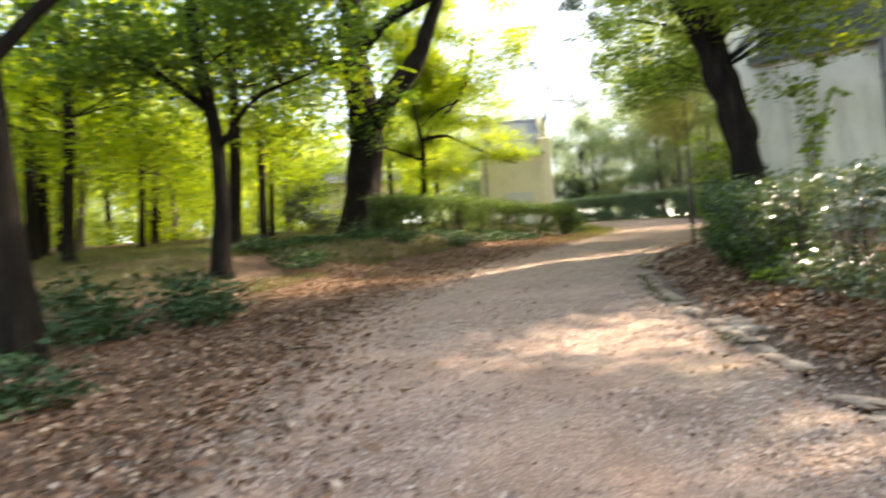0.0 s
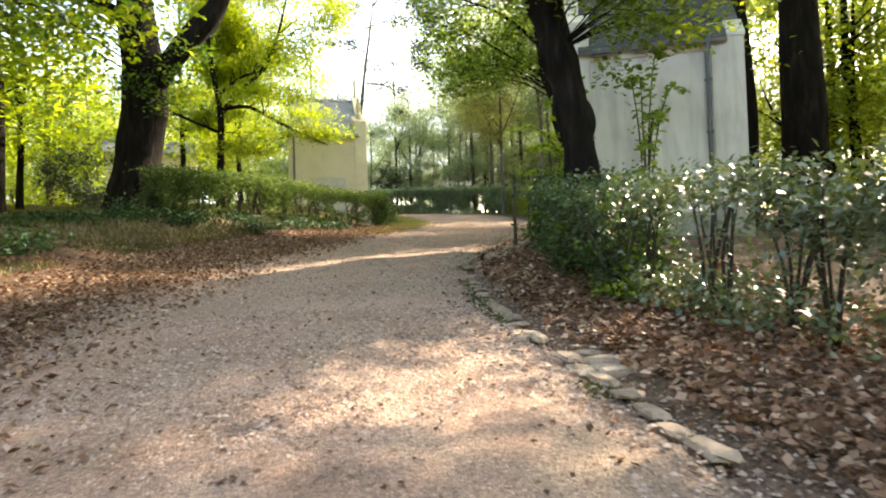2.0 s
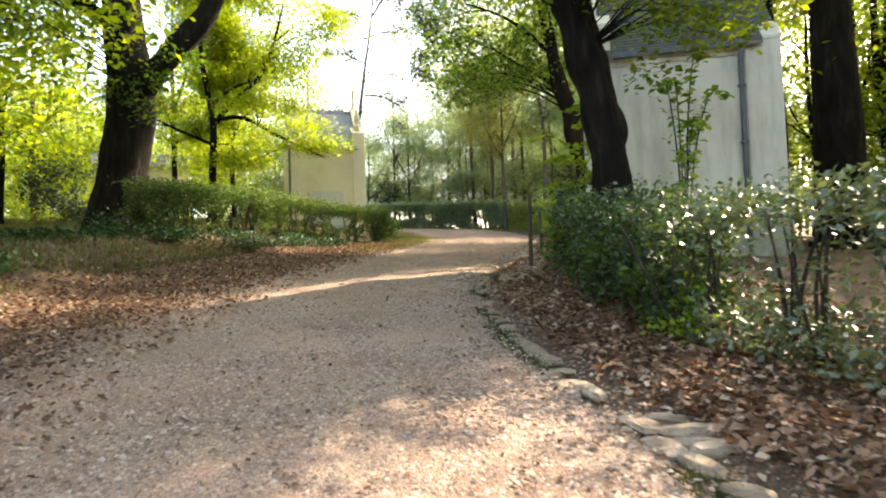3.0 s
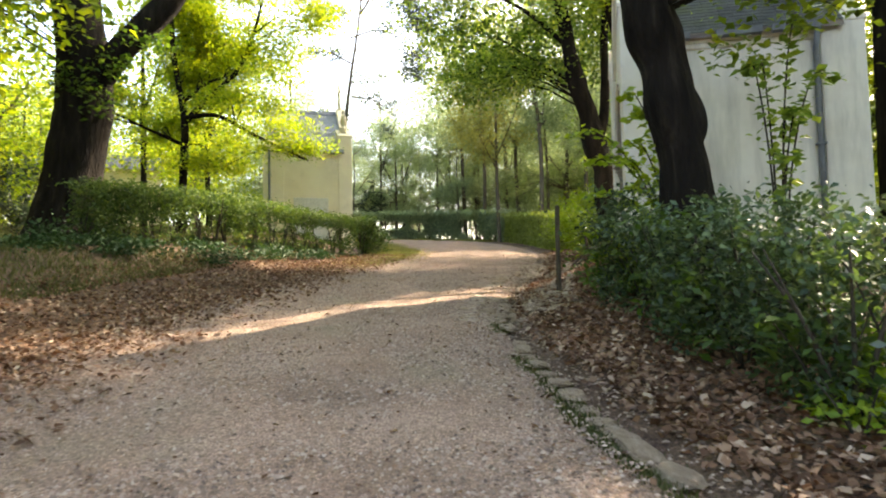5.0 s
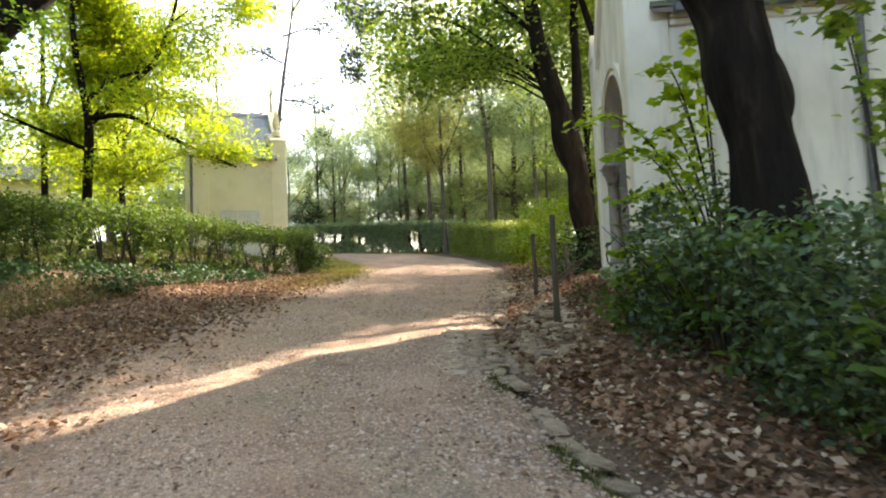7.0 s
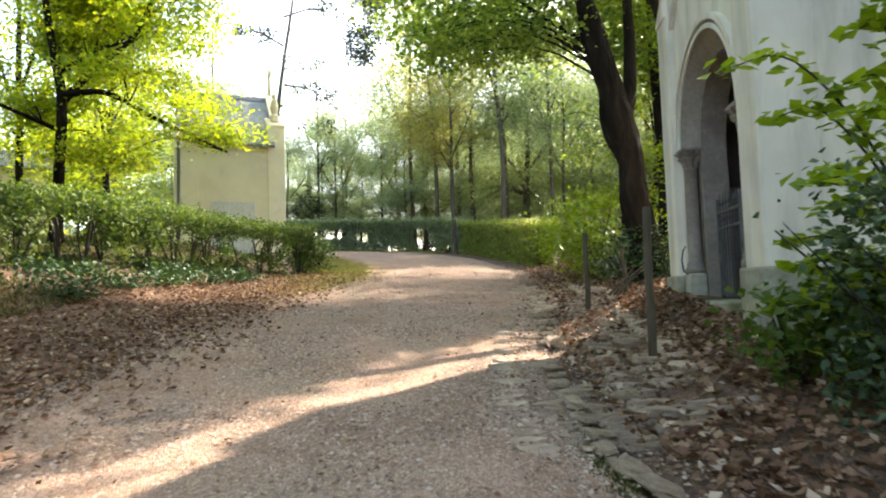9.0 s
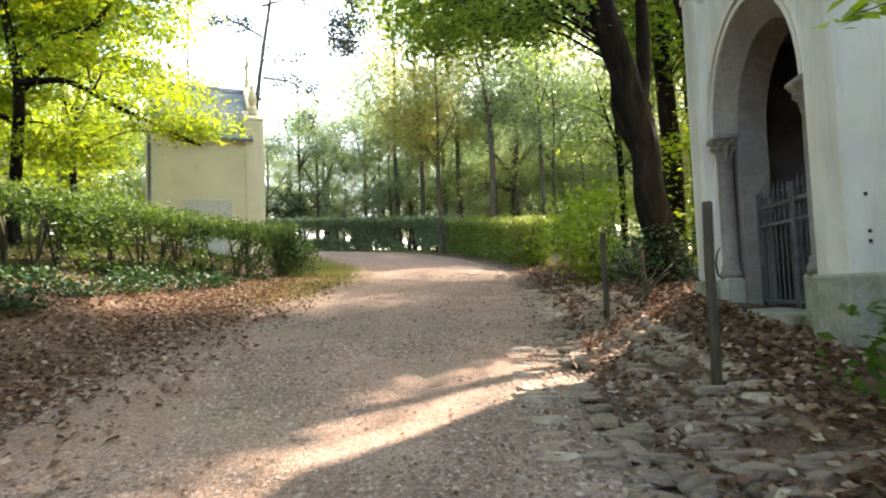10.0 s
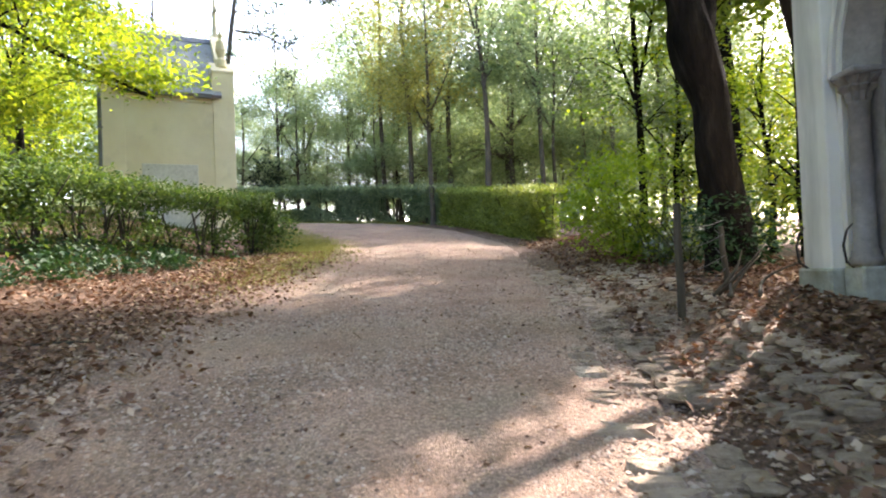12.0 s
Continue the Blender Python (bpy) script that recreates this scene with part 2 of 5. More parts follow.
def prism(profile, axis, a, b):
    """A closed outline in two axes, drawn out along the third from a to b."""
    bm = bmesh.new()
    place = {'x': lambda p, q, s: (s, p, q), 'y': lambda p, q, s: (p, s, q), 'z': lambda p, q, s: (p, q, s)}[axis]
    va = [bm.verts.new(place(p, q, a)) for p, q in profile]
    vb = [bm.verts.new(place(p, q, b)) for p, q in profile]
    n = len(profile)
    bm.faces.new(va)
    bm.faces.new(vb[::-1])
    for i in range(n):
        bm.faces.new((va[i], vb[i], vb[(i + 1) % n], va[(i + 1) % n]))
    bmesh.ops.recalc_face_normals(bm, faces=bm.faces)
    return bm


def turned(profile, cx, cy, segments=20):
    """A lathe shape from (radius, z) pairs."""
    bm = bmesh.new()
    rings = []
    for r, z in profile:
        rings.append([bm.verts.new((cx + r * math.cos(2 * math.pi * k / segments), cy + r * math.sin(2 * math.pi * k / segments), z)) for k in range(segments)])
    for a, b in zip(rings, rings[1:]):
        for k in range(segments):
            bm.faces.new((a[k], a[(k + 1) % segments], b[(k + 1) % segments], b[k]))
    bm.faces.new(rings[0][::-1])
    bm.faces.new(rings[-1])
    return bm


def tube_data(path, radii, sides=8, lump=0.0, seed=0.0):
    """Vertices and faces of a tapering tube along a path."""
    pts = [Vector(p) for p in path]
    verts, faces = [], []
    up = Vector((0.3, 0.2, 1)).normalized()
    for i, p in enumerate(pts):
        d = (pts[min(i + 1, len(pts) - 1)] - pts[max(i - 1, 0)]).normalized()
        a = d.cross(Vector((1, 0.1, 0)) if abs(d.x) < 0.8 else Vector((0, 1, 0.1))).normalized()
        b = d.cross(a)
        for k in range(sides):
            w = 2 * math.pi * k / sides
            r = radii[i]
            if lump:
                q = Vector((math.cos(w) * 1.7 + seed, math.sin(w) * 1.7, p.z * 0.8))
                r *= 1 + lump * noise.noise(q) + lump * 0.5 * noise.noise(q * 3.1)
            verts.append(p + a * (r * math.cos(w)) + b * (r * math.sin(w)))
        if i:
            o = (i - 1) * sides
            for k in range(sides):
                faces.append((o + k, o + (k + 1) % sides, o + sides + (k + 1) % sides, o + sides + k))
    faces.append(tuple(range(sides))[::-1])
    faces.append(tuple(range((len(pts) - 1) * sides, len(pts) * sides)))
    return verts, faces


def smooth_path(keys, steps):
    """Catmull-Rom through (x, y, z, radius) keys."""
    k = np.array(keys, float)
    k = np.vstack([2 * k[0] - k[1], k, 2 * k[-1] - k[-2]])
    out = []
    for i in range(1, len(k) - 2):
        for u in np.linspace(0, 1, steps, endpoint=False):
            out.append(0.5 * (2 * k[i] + (k[i + 1] - k[i - 1]) * u + (2 * k[i - 1] - 5 * k[i] + 4 * k[i + 1] - k[i + 2]) * u ** 2 + (3 * k[i] - k[i - 1] - 3 * k[i + 1] + k[i + 2]) * u ** 3))
    out.append(k[-2])
    return np.array(out)


def tubes(name, branches, material, parent, sides=8, steps=5, lump=0.0, label=""):
    """Several tapering limbs joined into one part."""
    V, Fc = [], []
    for j, keys in enumerate(branches):
        p = smooth_path(keys, steps)
        v, f = tube_data(p[:, :3], np.maximum(p[:, 3], 0.004), sides, lump, j * 3.7)
        o = len(V)
        V += v
        Fc += [tuple(i + o for i in q) for q in f]
    return child(name, mesh_of(name, V, Fc, material, True), parent, label)


def unit(v):
    return v / np.maximum(np.linalg.norm(v, axis=1, keepdims=True), 1e-9)


def leaf_mesh(name, centres, size, material, tilt=0.8, slim=0.55, droop=0.0, size_var=0.4):
    """Folded leaves, two triangles each, at the given places; tilt 0 lays them flat."""
    n = len(centres)
    nor = unit(np.stack([rng.normal(0, tilt, n), rng.normal(0, tilt, n), np.ones(n)], 1))
    ax = rng.normal(0, 1, (n, 3))
    ax[:, 2] -= droop
    ax = unit(ax - nor * (ax * nor).sum(1, keepdims=True))
    side = np.cross(nor, ax)
    s = (size * (1 + size_var * rng.uniform(-1, 1, n)))[:, None]
    base, tip = centres - ax * s * 0.5, centres + ax * s * 0.5
    fold = nor * s * 0.10
    le, ri = centres + side * s * slim * 0.5 + fold, centres - side * s * slim * 0.5 + fold
    v = np.stack([base, le, tip, ri], 1).reshape(-1, 3)
    o = (np.arange(n) * 4)[:, None]
    idx = np.concatenate([o + [[0, 1, 2]], o + [[0, 2, 3]]], 1).reshape(-1)
    me = bpy.data.meshes.new(name)
    me.vertices.add(4 * n)
    me.vertices.foreach_set("co", v.astype(np.float32).ravel())
    me.loops.add(6 * n)
    me.loops.foreach_set("vertex_index", idx.astype(np.int32))
    me.polygons.add(2 * n)
    me.polygons.foreach_set("loop_start", np.arange(0, 6 * n, 3, dtype=np.int32))
    me.materials.append(material)
    me.update(calc_edges=True)
    return me


def clump_centres(blobs, n, hole=0.0, hollow=0.5):
    """Places for sprays of leaves inside ellipsoids (x, y, z, rx, ry, rz), thinned by noise."""
    w = np.array([b[3] * b[4] * b[5] for b in blobs]) ** 0.67
    out = []
    pick = rng.choice(len(blobs), n * 3, p=w / w.sum())
    for j in pick:
        b = blobs[j]
        d = rng.normal(0, 1, 3)
        d /= np.linalg.norm(d)
        r = hollow + (1 - hollow) * rng.random() ** 0.6
        p = np.array(b[:3]) + d * r * np.array(b[3:])
        if noise.noise(Vector(p) * 0.55) > hole - 0.25 or hole == 0:
            out.append(p)
        if len(out) == n:
            break
    if len(out) < n // 3 and hole:
        return clump_centres(blobs, n, 0.0, hollow)
    return np.array(out)


def sprays(centres, per, spread, flat=0.35):
    n = len(centres)
    return np.repeat(centres, per, 0) + rng.normal(0, 1, (n * per, 3)) * np.array([spread, spread, spread * flat])


def twigs_to(clumps, sources, count, r0=0.03):
    """Thin limbs from the nearest lower source point out to some of the sprays."""
    out = []
    src = np.array(sources, float)
    for p in clumps[rng.choice(len(clumps), min(count, len(clumps)), replace=False)]:
        d = np.linalg.norm(src[:, :3] - p, axis=1) + 2.0 * np.maximum(src[:, 2] - p[2] + 0.5, 0)
        s = src[d.argmin()]
        r = min(r0, s[3] * 0.6) if len(s) > 3 else r0
        mid = (s[:3] + p) / 2 + np.array([rng.normal(0, 0.15), rng.normal(0, 0.15), 0.25 + 0.08 * np.linalg.norm(p - s[:3])])
        out.append([(*s[:3], r), (*mid, r * 0.6), (*p, r * 0.2)])
    return out


def gh(x, y):
    """Ground height: a lane climbing away from the start, with a grassy bank on one side."""
    base = 0.115 * min(y, 44) + (0.9 * (1 - math.exp(-(y - 44) / 8.0)) if y > 44 else 0)
    if y < -20:
        base = -2.3 + 0.02 * (y + 20) * math.exp((y + 20) / 60.0)
    d = left_edge(y) - x
    if d > 0:
        k = min(max((d - 1.2) / 4.0, 0), 1)
        base += 0.75 * k * k * (3 - 2 * k) * min(max((y - 6) / 10, 0), 1)
    e = x - gutter_x(y)
    if e > 0:
        k = min(e / 2.6, 1)
        base += (0.12 + 0.38 * min(max((y - 8) / 6, 0), 1) * min(max((26 - y) / 5, 0), 1)) * k * k * (3 - 2 * k)
    return base


GUT = np.array([(-30, -1.0), (-10, 1.7), (0, 2.45), (4.6, 2.74), (6, 2.88), (7.5, 3.03), (9, 3.19), (10.5, 3.42), (12.6, 3.88), (14.5, 4.45), (15.8, 4.98), (17.4, 5.86),
                (19.6, 7.18), (20.5, 7.85), (24, 9.85), (28, 12.0), (32, 14.0), (38, 15.8), (44, 16.2), (60, 8.0)])
LEFT = np.array([(-30, -6.5), (-10, -3.2), (0, -1.9), (7, -1.8), (10, -1.7), (12, -1.3), (14, -0.6), (16, 0.1), (18, 0.95), (20.7, 2.15), (23.8, 3.6), (27, 5.2), (29, 6.1),
                 (31, 6.9), (34, 7.8), (40, 8.4), (48, 8.0), (60, 2.0)])


def gutter_x(y):
    return float(np.interp(y, GUT[:, 0], GUT[:, 1]))


def left_edge(y):
    return float(np.interp(y, LEFT[:, 0], LEFT[:, 1]))


# ---- ground, road, gutter ----
def graded(lo, hi, step, far):
    c = list(np.arange(lo, hi + 1e-6, step))
    s, a, b = step, lo, hi
    while b < far:
        s *= 1.35
        a, b = a - s, b + s
        c = [a] + c + [b]
    return c


def make_ground():
    xs, ys = graded(-14, 18, 0.22, 900), graded(-6, 46, 0.22, 900)
    V, Fc = [], []
    for y in ys:
        for x in xs:
            z = gh(x, y)
            le, gu = left_edge(y), gutter_x(y)
            inside = min(x - le, gu - x)
            near = max(abs(x - 2) - 40, abs(y - 20) - 60) < 0
            if near:
                calm = 0.2 if abs(x - gu - 0.3) < 0.9 and 0 < y < 26 else 1.0
                z += calm * (0.035 * noise.noise(Vector((x * 0.9, y * 0.9, 0))) + 0.02 * noise.noise(Vector((x * 3.1, y * 3.1, 4))))
                if inside > 0 and -28 < y < 58:
                    z -= 0.10 * min(inside / 0.5, 1)
                z -= 0.10 * math.exp(-((x - gu - 0.05) / 0.28) ** 2) if -6 < y < 24 else 0
            V.append((x, y, z))
    nx = len(xs)
    for j in range(len(ys) - 1):
        for i in range(nx - 1):
            a = j * nx + i
            Fc.append((a, a + 1, a + nx + 1, a + nx))
    tagged(new("ground", mesh_of("ground", V, Fc, M_soil, True)), "brown leaf-strewn earth and dry grass beside the lane", "ground", kind="structure")


def road_z(x, y):
    le, gu = left_edge(y), gutter_x(y) - 0.22
    u = min(max((x - le) / (gu - le), 0), 1)
    return gh(x, y) + 0.035 * math.sin(math.pi * u) - 0.02 * math.exp(-((u - 0.3) / 0.08) ** 2) - 0.02 * math.exp(-((u - 0.7) / 0.08) ** 2)


def make_road():
    V, Fc = [], []
    ys = list(np.arange(-28, 58, 0.2))
    n = 36
    for y in ys:
        le, gu = left_edge(y) - 0.7, gutter_x(y) - 0.02
        for i in range(n + 1):
            x = le + (gu - le) * i / n
            edge = min(i / 9.0, (0.45 + (n - i) / 4.0) if y < 26 else (n - i) / 3.0, 1)
            wob = noise.noise(Vector((x * 0.8, y * 0.8, 9)))
            z = road_z(x, y) - 0.17 * (1 - edge) ** 1.1 + (0.018 + 0.10 * (1 - edge)) * wob + 0.05 * (1 - edge) * noise.noise(Vector((x * 2.6, y * 2.6, 5))) + 0.010 * noise.noise(Vector((x * 5, y * 5, 2)))
            V.append((x, y, z))
    for j in range(len(ys) - 1):
        for i in range(n):
            a = j * (n + 1) + i
            Fc.append((a, a + 1, a + n + 2, a + n + 1))
    tagged(new("road", mesh_of("road", V, Fc, M_gravel, True)), "worn gravel lane climbing between the trees", "road", kind="structure")


make_ground()
make_road()


# ---- the two chapels ----
def arc(cx, zs, r, n=18, start=math.pi, end=0.0):
    return [(cx + r * math.cos(start + (end - start) * i / n), zs + r * math.sin(start + (end - start) * i / n)) for i in range(n + 1)]


def arch_wall(W, half, zs, top, x0, x1, ya, yb, gable=None):
    cx = W / 2
    out = [(x0, 0), (cx - half, 0)] + arc(cx, zs, half) + [(cx + half, 0), (x1, 0), (x1, top)]
    out += [(cx, gable)] if gable else []
    return prism(out + [(x0, top)], 'y', ya, yb)


def ring(cx, zs, r0, r1, ya, yb):
    return prism(arc(cx, zs, r1) + arc(cx, zs, r0)[::-1], 'y', ya, yb)


def splay(cx, zs, r_front, r_back, r_out, y_mid, y_front, y_back, n=28):
    """A funnel-shaped half ring: wide at the front, narrow at the back."""
    bm = bmesh.new()
    rows = []
    for i in range(n + 1):
        a = math.pi * i / n
        rows.append([bm.verts.new((cx + r * math.cos(a), y, zs + r * math.sin(a))) for r, y in ((r_front, y_front), (r_back, y_back), (r_out, y_back), (r_out, y_mid - 0.002), (r_front, y_mid - 0.002))])
    for p, q in zip(rows, rows[1:]):
        for j in range(5):
            bm.faces.new((p[j], p[(j + 1) % 5], q[(j + 1) % 5], q[j]))
    bm.faces.new(rows[0])
    bm.faces.new(rows[-1][::-1])
    bmesh.ops.recalc_face_normals(bm, faces=bm.faces)
    return bm


def make_chapel(x, y, z, rz, W, D, stone, foot, slate, label, height=1.0, finial=False, panel=False, pipe_at=0.74):
    ch = thing("chapel", x, y, z, rz, label, "chapel")
    k = height
    eave, ridge, zs, front_top, back_top = 3.9 * k, 6.05 * k, 2.45 * k, 4.85 * k, 4.25 * k
    cx, pw = W / 2, 0.56
    # walls
    part("facade_wall", arch_wall(W, 1.38, zs, eave + 0.15, 0.30, W - 0.30, -0.30, -0.12, ridge - 0.1), stone, ch)
    part("inner_arch_wall", arch_wall(W, 1.02, zs, eave, 0.30, W - 0.30, -0.66, -0.302), M_brown_stone, ch, "grey-brown stone arch reveal")
    for name, xa, xb in (("side_wall", 0.03, 0.30), ("side_wall", W - 0.30, W - 0.03)):
        part(name, box(xa, xb, -D + 0.02, -0.14, 0, eave, 0.004), stone, ch)
    back = [(0.30, 0), (W - 0.30, 0), (W - 0.30, eave + 0.15), (cx, ridge - 0.1), (0.30, eave + 0.15)]
    part("back_wall", prism(back, 'y', -D + 0.02, -D + 0.32), stone, ch)
    part("floor_slab", box(0.31, W - 0.31, -D + 0.33, -0.05, 0.02, 0.2, 0.01), foot, ch)
    # Dark panels added inside the walls; their colour carries the interior's shade.
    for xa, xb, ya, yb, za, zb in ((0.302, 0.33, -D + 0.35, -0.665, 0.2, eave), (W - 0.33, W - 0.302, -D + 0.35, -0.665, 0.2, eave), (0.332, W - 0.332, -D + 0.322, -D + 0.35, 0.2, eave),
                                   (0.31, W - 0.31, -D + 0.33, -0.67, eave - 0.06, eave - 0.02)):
        part("shade_lining", box(xa, xb, ya, yb, za, zb, 0.002), M_dark, ch, "dark lining panel added for the shade inside")
    # corner pilasters with plinth and sloping cap
    for px, sx in ((0, 1), (W, -1)):
        for ya, yb in ((-0.60, 0.0), (-D, -D + 0.66)):
            shoulder = front_top if ya != -D else back_top
            a, b = sorted((px, px + sx * pw))
            if ya == -D:
                a, b = sorted((px, px + sx * 0.34))
            part("pilaster", box(a, b, ya, yb, 0.0, shoulder - 0.25, 0.012), stone, ch)
            part("plinth", box(a - 0.05, b + 0.05, ya - 0.05, yb + 0.05, -0.9, 0.60, 0.025), foot, ch)
            cap = [(px - sx * 0.02, shoulder - 0.25), (px + sx * (b - a + 0.01), shoulder - 0.25), (px + sx * (b - a + 0.01), shoulder + 0.20), (px - sx * 0.02, shoulder - 0.18)]
            part("pilaster_cap", prism(cap, 'y', ya - 0.02, yb + 0.02), stone, ch)
    # raking gable parapets, front and back
    for ya, yb in ((-0.36, -0.04), (-D + 0.02, -D + 0.34)):
        for sx in (1, -1):
            x0 = 0 if sx == 1 else W
            pr = [(x0 + sx * 0.30, eave + 0.2), (x0 + sx * 0.30, eave + (0.62 if ya == -0.36 else 0.45)), (cx, ridge + (0.28 if ya == -0.36 else 0.12)), (cx, ridge - 0.14)]
            part("gable_coping", prism(pr, 'y', ya, yb), stone if ya == -0.36 else slate, ch)
    # plinth course along the sides, cornice under the eaves
    for sx, x0 in ((1, 0), (-1, W)):
        a, b = sorted((x0 + sx * 0.0, x0 + sx * 0.2))
        part("base_course", box(a, b, -D + 0.72, -0.66, -0.9, 0.35, 0.02), foot, ch)
        a, b = sorted((x0 - sx * 0.02, x0 + sx * 0.2))
        part("cornice", box(a, b, -D + 0.67, -0.61, eave - 0.16, eave - 0.06, 0.02), stone, ch)
        a, b = sorted((x0 - sx * 0.07, x0 + sx * 0.2))
        part("cornice", box(a, b, -D + 0.67, -0.61, eave - 0.058, eave + 0.05, 0.03), stone, ch)
        # slates in overlapping courses
        n, bm = 24, bmesh.new()
        ex, ez, rx2, rz2 = x0 - sx * 0.14, eave + 0.04, cx, ridge
        for i in range(n):
            fa, fb = i / n, (i + 1.25) / n
            lift = 0.03
            ym = np.linspace(-D + 0.345, -0.365, 15)
            for ya, yb in zip(ym, ym[1:]):
                j = rng.uniform(-0.006, 0.006)
                p = [(ex + (rx2 - ex) * fa, ya + 0.003, ez + (rz2 - ez) * fa + lift + j), (ex + (rx2 - ex) * fa, yb - 0.003, ez + (rz2 - ez) * fa + lift + j),
                     (ex + (rx2 - ex) * min(fb, 1), yb - 0.003, ez + (rz2 - ez) * min(fb, 1) + 0.008), (ex + (rx2 - ex) * min(fb, 1), ya + 0.003, ez + (rz2 - ez) * min(fb, 1) + 0.008)]
                lo = [bm.verts.new(q) for q in p]
                hi = [bm.verts.new((q[0], q[1], q[2] + 0.012)) for q in p]
                bm.faces.new(hi)
                bm.faces.new(lo[::-1])
                for q in range(4):
                    bm.faces.new((lo[q], lo[(q + 1) % 4], hi[(q + 1) % 4], hi[q]))
        bmesh.ops.recalc_face_normals(bm, faces=bm.faces)
        tagged(part("slate_roof", bm, slate, ch), kind="stuff")
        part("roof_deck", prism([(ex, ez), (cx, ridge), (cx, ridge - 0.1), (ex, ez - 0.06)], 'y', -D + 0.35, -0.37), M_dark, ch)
        # gutter, torn in places, and its downpipe
        for ya, yb in ((-D + 0.7, -2.35), (-2.2, -1.5), (-1.1, -0.65)):
            part("roof_gutter", prism([(ex - sx * 0.02, ez + 0.02), (ex - sx * 0.12, ez + 0.02), (ex - sx * 0.10, ez - 0.08), (ex - sx * 0.02, ez - 0.10)], 'y', ya, yb), M_zinc, ch)
        V, Fc = tube_data([(ex - sx * 0.06, -D + pipe_at, ez - 0.05), (x0 - sx * 0.04, -D + pipe_at, ez - 0.35), (x0 - sx * 0.04, -D + pipe_at, 2.0), (x0 - sx * 0.04, -D + pipe_at, 0.0)], [0.05] * 4, 10)
        child("downpipe", mesh_of("downpipe", V, Fc, M_zinc, True), ch, "dull zinc downpipe")
        for zz in (0.8, 2.0, 3.1):
            part("pipe_bracket", box(x0 - sx * 0.04 - 0.065, x0 - sx * 0.04 + 0.065, -D + pipe_at - 0.07, -D + pipe_at + 0.07, zz, zz + 0.04, 0.005), M_zinc, ch)
    part("ridge_capping", prism([(cx - 0.14, ridge - 0.08), (cx, ridge + 0.10), (cx + 0.14, ridge - 0.08)], 'y', -D + 0.34, -0.36), M_zinc, ch)
    # round-arched doorway: mouldings, nook columns, gate
    part("archivolt", ring(cx, zs, 1.38, 1.455, -0.12, -0.04), stone, ch)
    # Darker ring set back between the two pale mouldings.
    part("archivolt", ring(cx, zs, 1.335, 1.376, -0.20, -0.10), M_brown_stone, ch)
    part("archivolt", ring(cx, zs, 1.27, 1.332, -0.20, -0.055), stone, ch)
    part("arch_soffit", splay(cx, zs, 1.268, 1.022, 1.330, -0.20, -0.08, -0.30), M_brown_stone, ch, "grey-brown stone arch soffit")
    for sx in (-1, 1):
        px = cx + sx * 1.21
        part("column_pedestal", box(px - 0.17, px + 0.17, -0.30, -0.06, -0.5, 0.62, 0.02), foot, ch)
        col = part("column", turned([(0.14, 0.62), (0.15, 0.66), (0.14, 0.70), (0.115, 0.73), (0.125, 0.76), (0.10, 0.79), (0.098, 1.5), (0.092, zs - 0.32), (0.105, zs - 0.30), (0.092, zs - 0.28)], px, -0.185, 20), M_brown_stone, ch, "darker grey stone column", smooth=True)
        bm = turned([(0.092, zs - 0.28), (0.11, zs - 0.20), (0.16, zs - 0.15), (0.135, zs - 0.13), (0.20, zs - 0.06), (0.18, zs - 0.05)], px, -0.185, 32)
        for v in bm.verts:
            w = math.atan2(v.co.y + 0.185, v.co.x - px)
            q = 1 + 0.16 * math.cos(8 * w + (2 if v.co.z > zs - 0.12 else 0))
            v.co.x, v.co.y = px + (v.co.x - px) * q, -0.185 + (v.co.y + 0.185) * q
        part("capital", bm, M_brown_stone, col, "carved leafy capital")
        part("abacus", box(px - 0.20, px + 0.20, -0.36, -0.03, zs - 0.05, zs + 0.02, 0.02), M_brown_stone, col)
    part("doorstep", box(cx - 1.02, cx + 1.02, -0.62, 0.06, -0.6, 0.24, 0.02), foot, ch)
    gate = part("gate", box(cx - 1.01, cx + 1.01, -0.50, -0.47, 1.44, 1.48, 0.004), M_iron, ch, "grey iron gate with spear points")
    for zz in (0.30, 1.22):
        part("rail", box(cx - 1.01, cx + 1.01, -0.50, -0.47, zz, zz + 0.035, 0.004), M_iron, gate)
    for dx in (-0.98, -0.03, 0.03, 0.98):
        part("stile", box(cx + dx - 0.02, cx + dx + 0.02, -0.51, -0.46, 0.25, 1.66, 0.005), M_iron, gate)
    bar = turned([(0.009, 0.27), (0.009, 1.55), (0.022, 1.58), (0.012, 1.63), (0.002, 1.74)], 0, 0, 6)
    me = bpy.data.meshes.new("bar")
    bar.to_mesh(me)
    bar.free()
    me.materials.append(M_iron)
    for i in range(15):
        dx = -0.90 + 1.80 * i / 14
        if abs(dx) > 0.06:
            child("bar", me, gate).location = (cx + dx, -0.485, 0)
    for i in range(16):
        dx = -0.94 + 1.88 * i / 15
        bm = bmesh.new()
        bmesh.ops.create_cone(bm, segments=8, radius1=0.035, radius2=0.035, depth=0.014, matrix=Matrix.Translation((cx + dx, -0.485, 1.35)) @ Matrix.Rotation(math.pi / 2, 4, 'X'))
        part("rosette", bm, M_iron, gate)
    # Little dark blocks stand in for the dark holes in the wall.
    for yy, zz in ((-0.16, 1.22), (-0.17, 0.92), (-0.17, 0.84)):
        part("wall_hole_block", box(-0.015, 0.05, yy - 0.014, yy + 0.014, zz, zz + 0.03, 0.006), M_stem, ch, "small dark block in place of a wall hole")
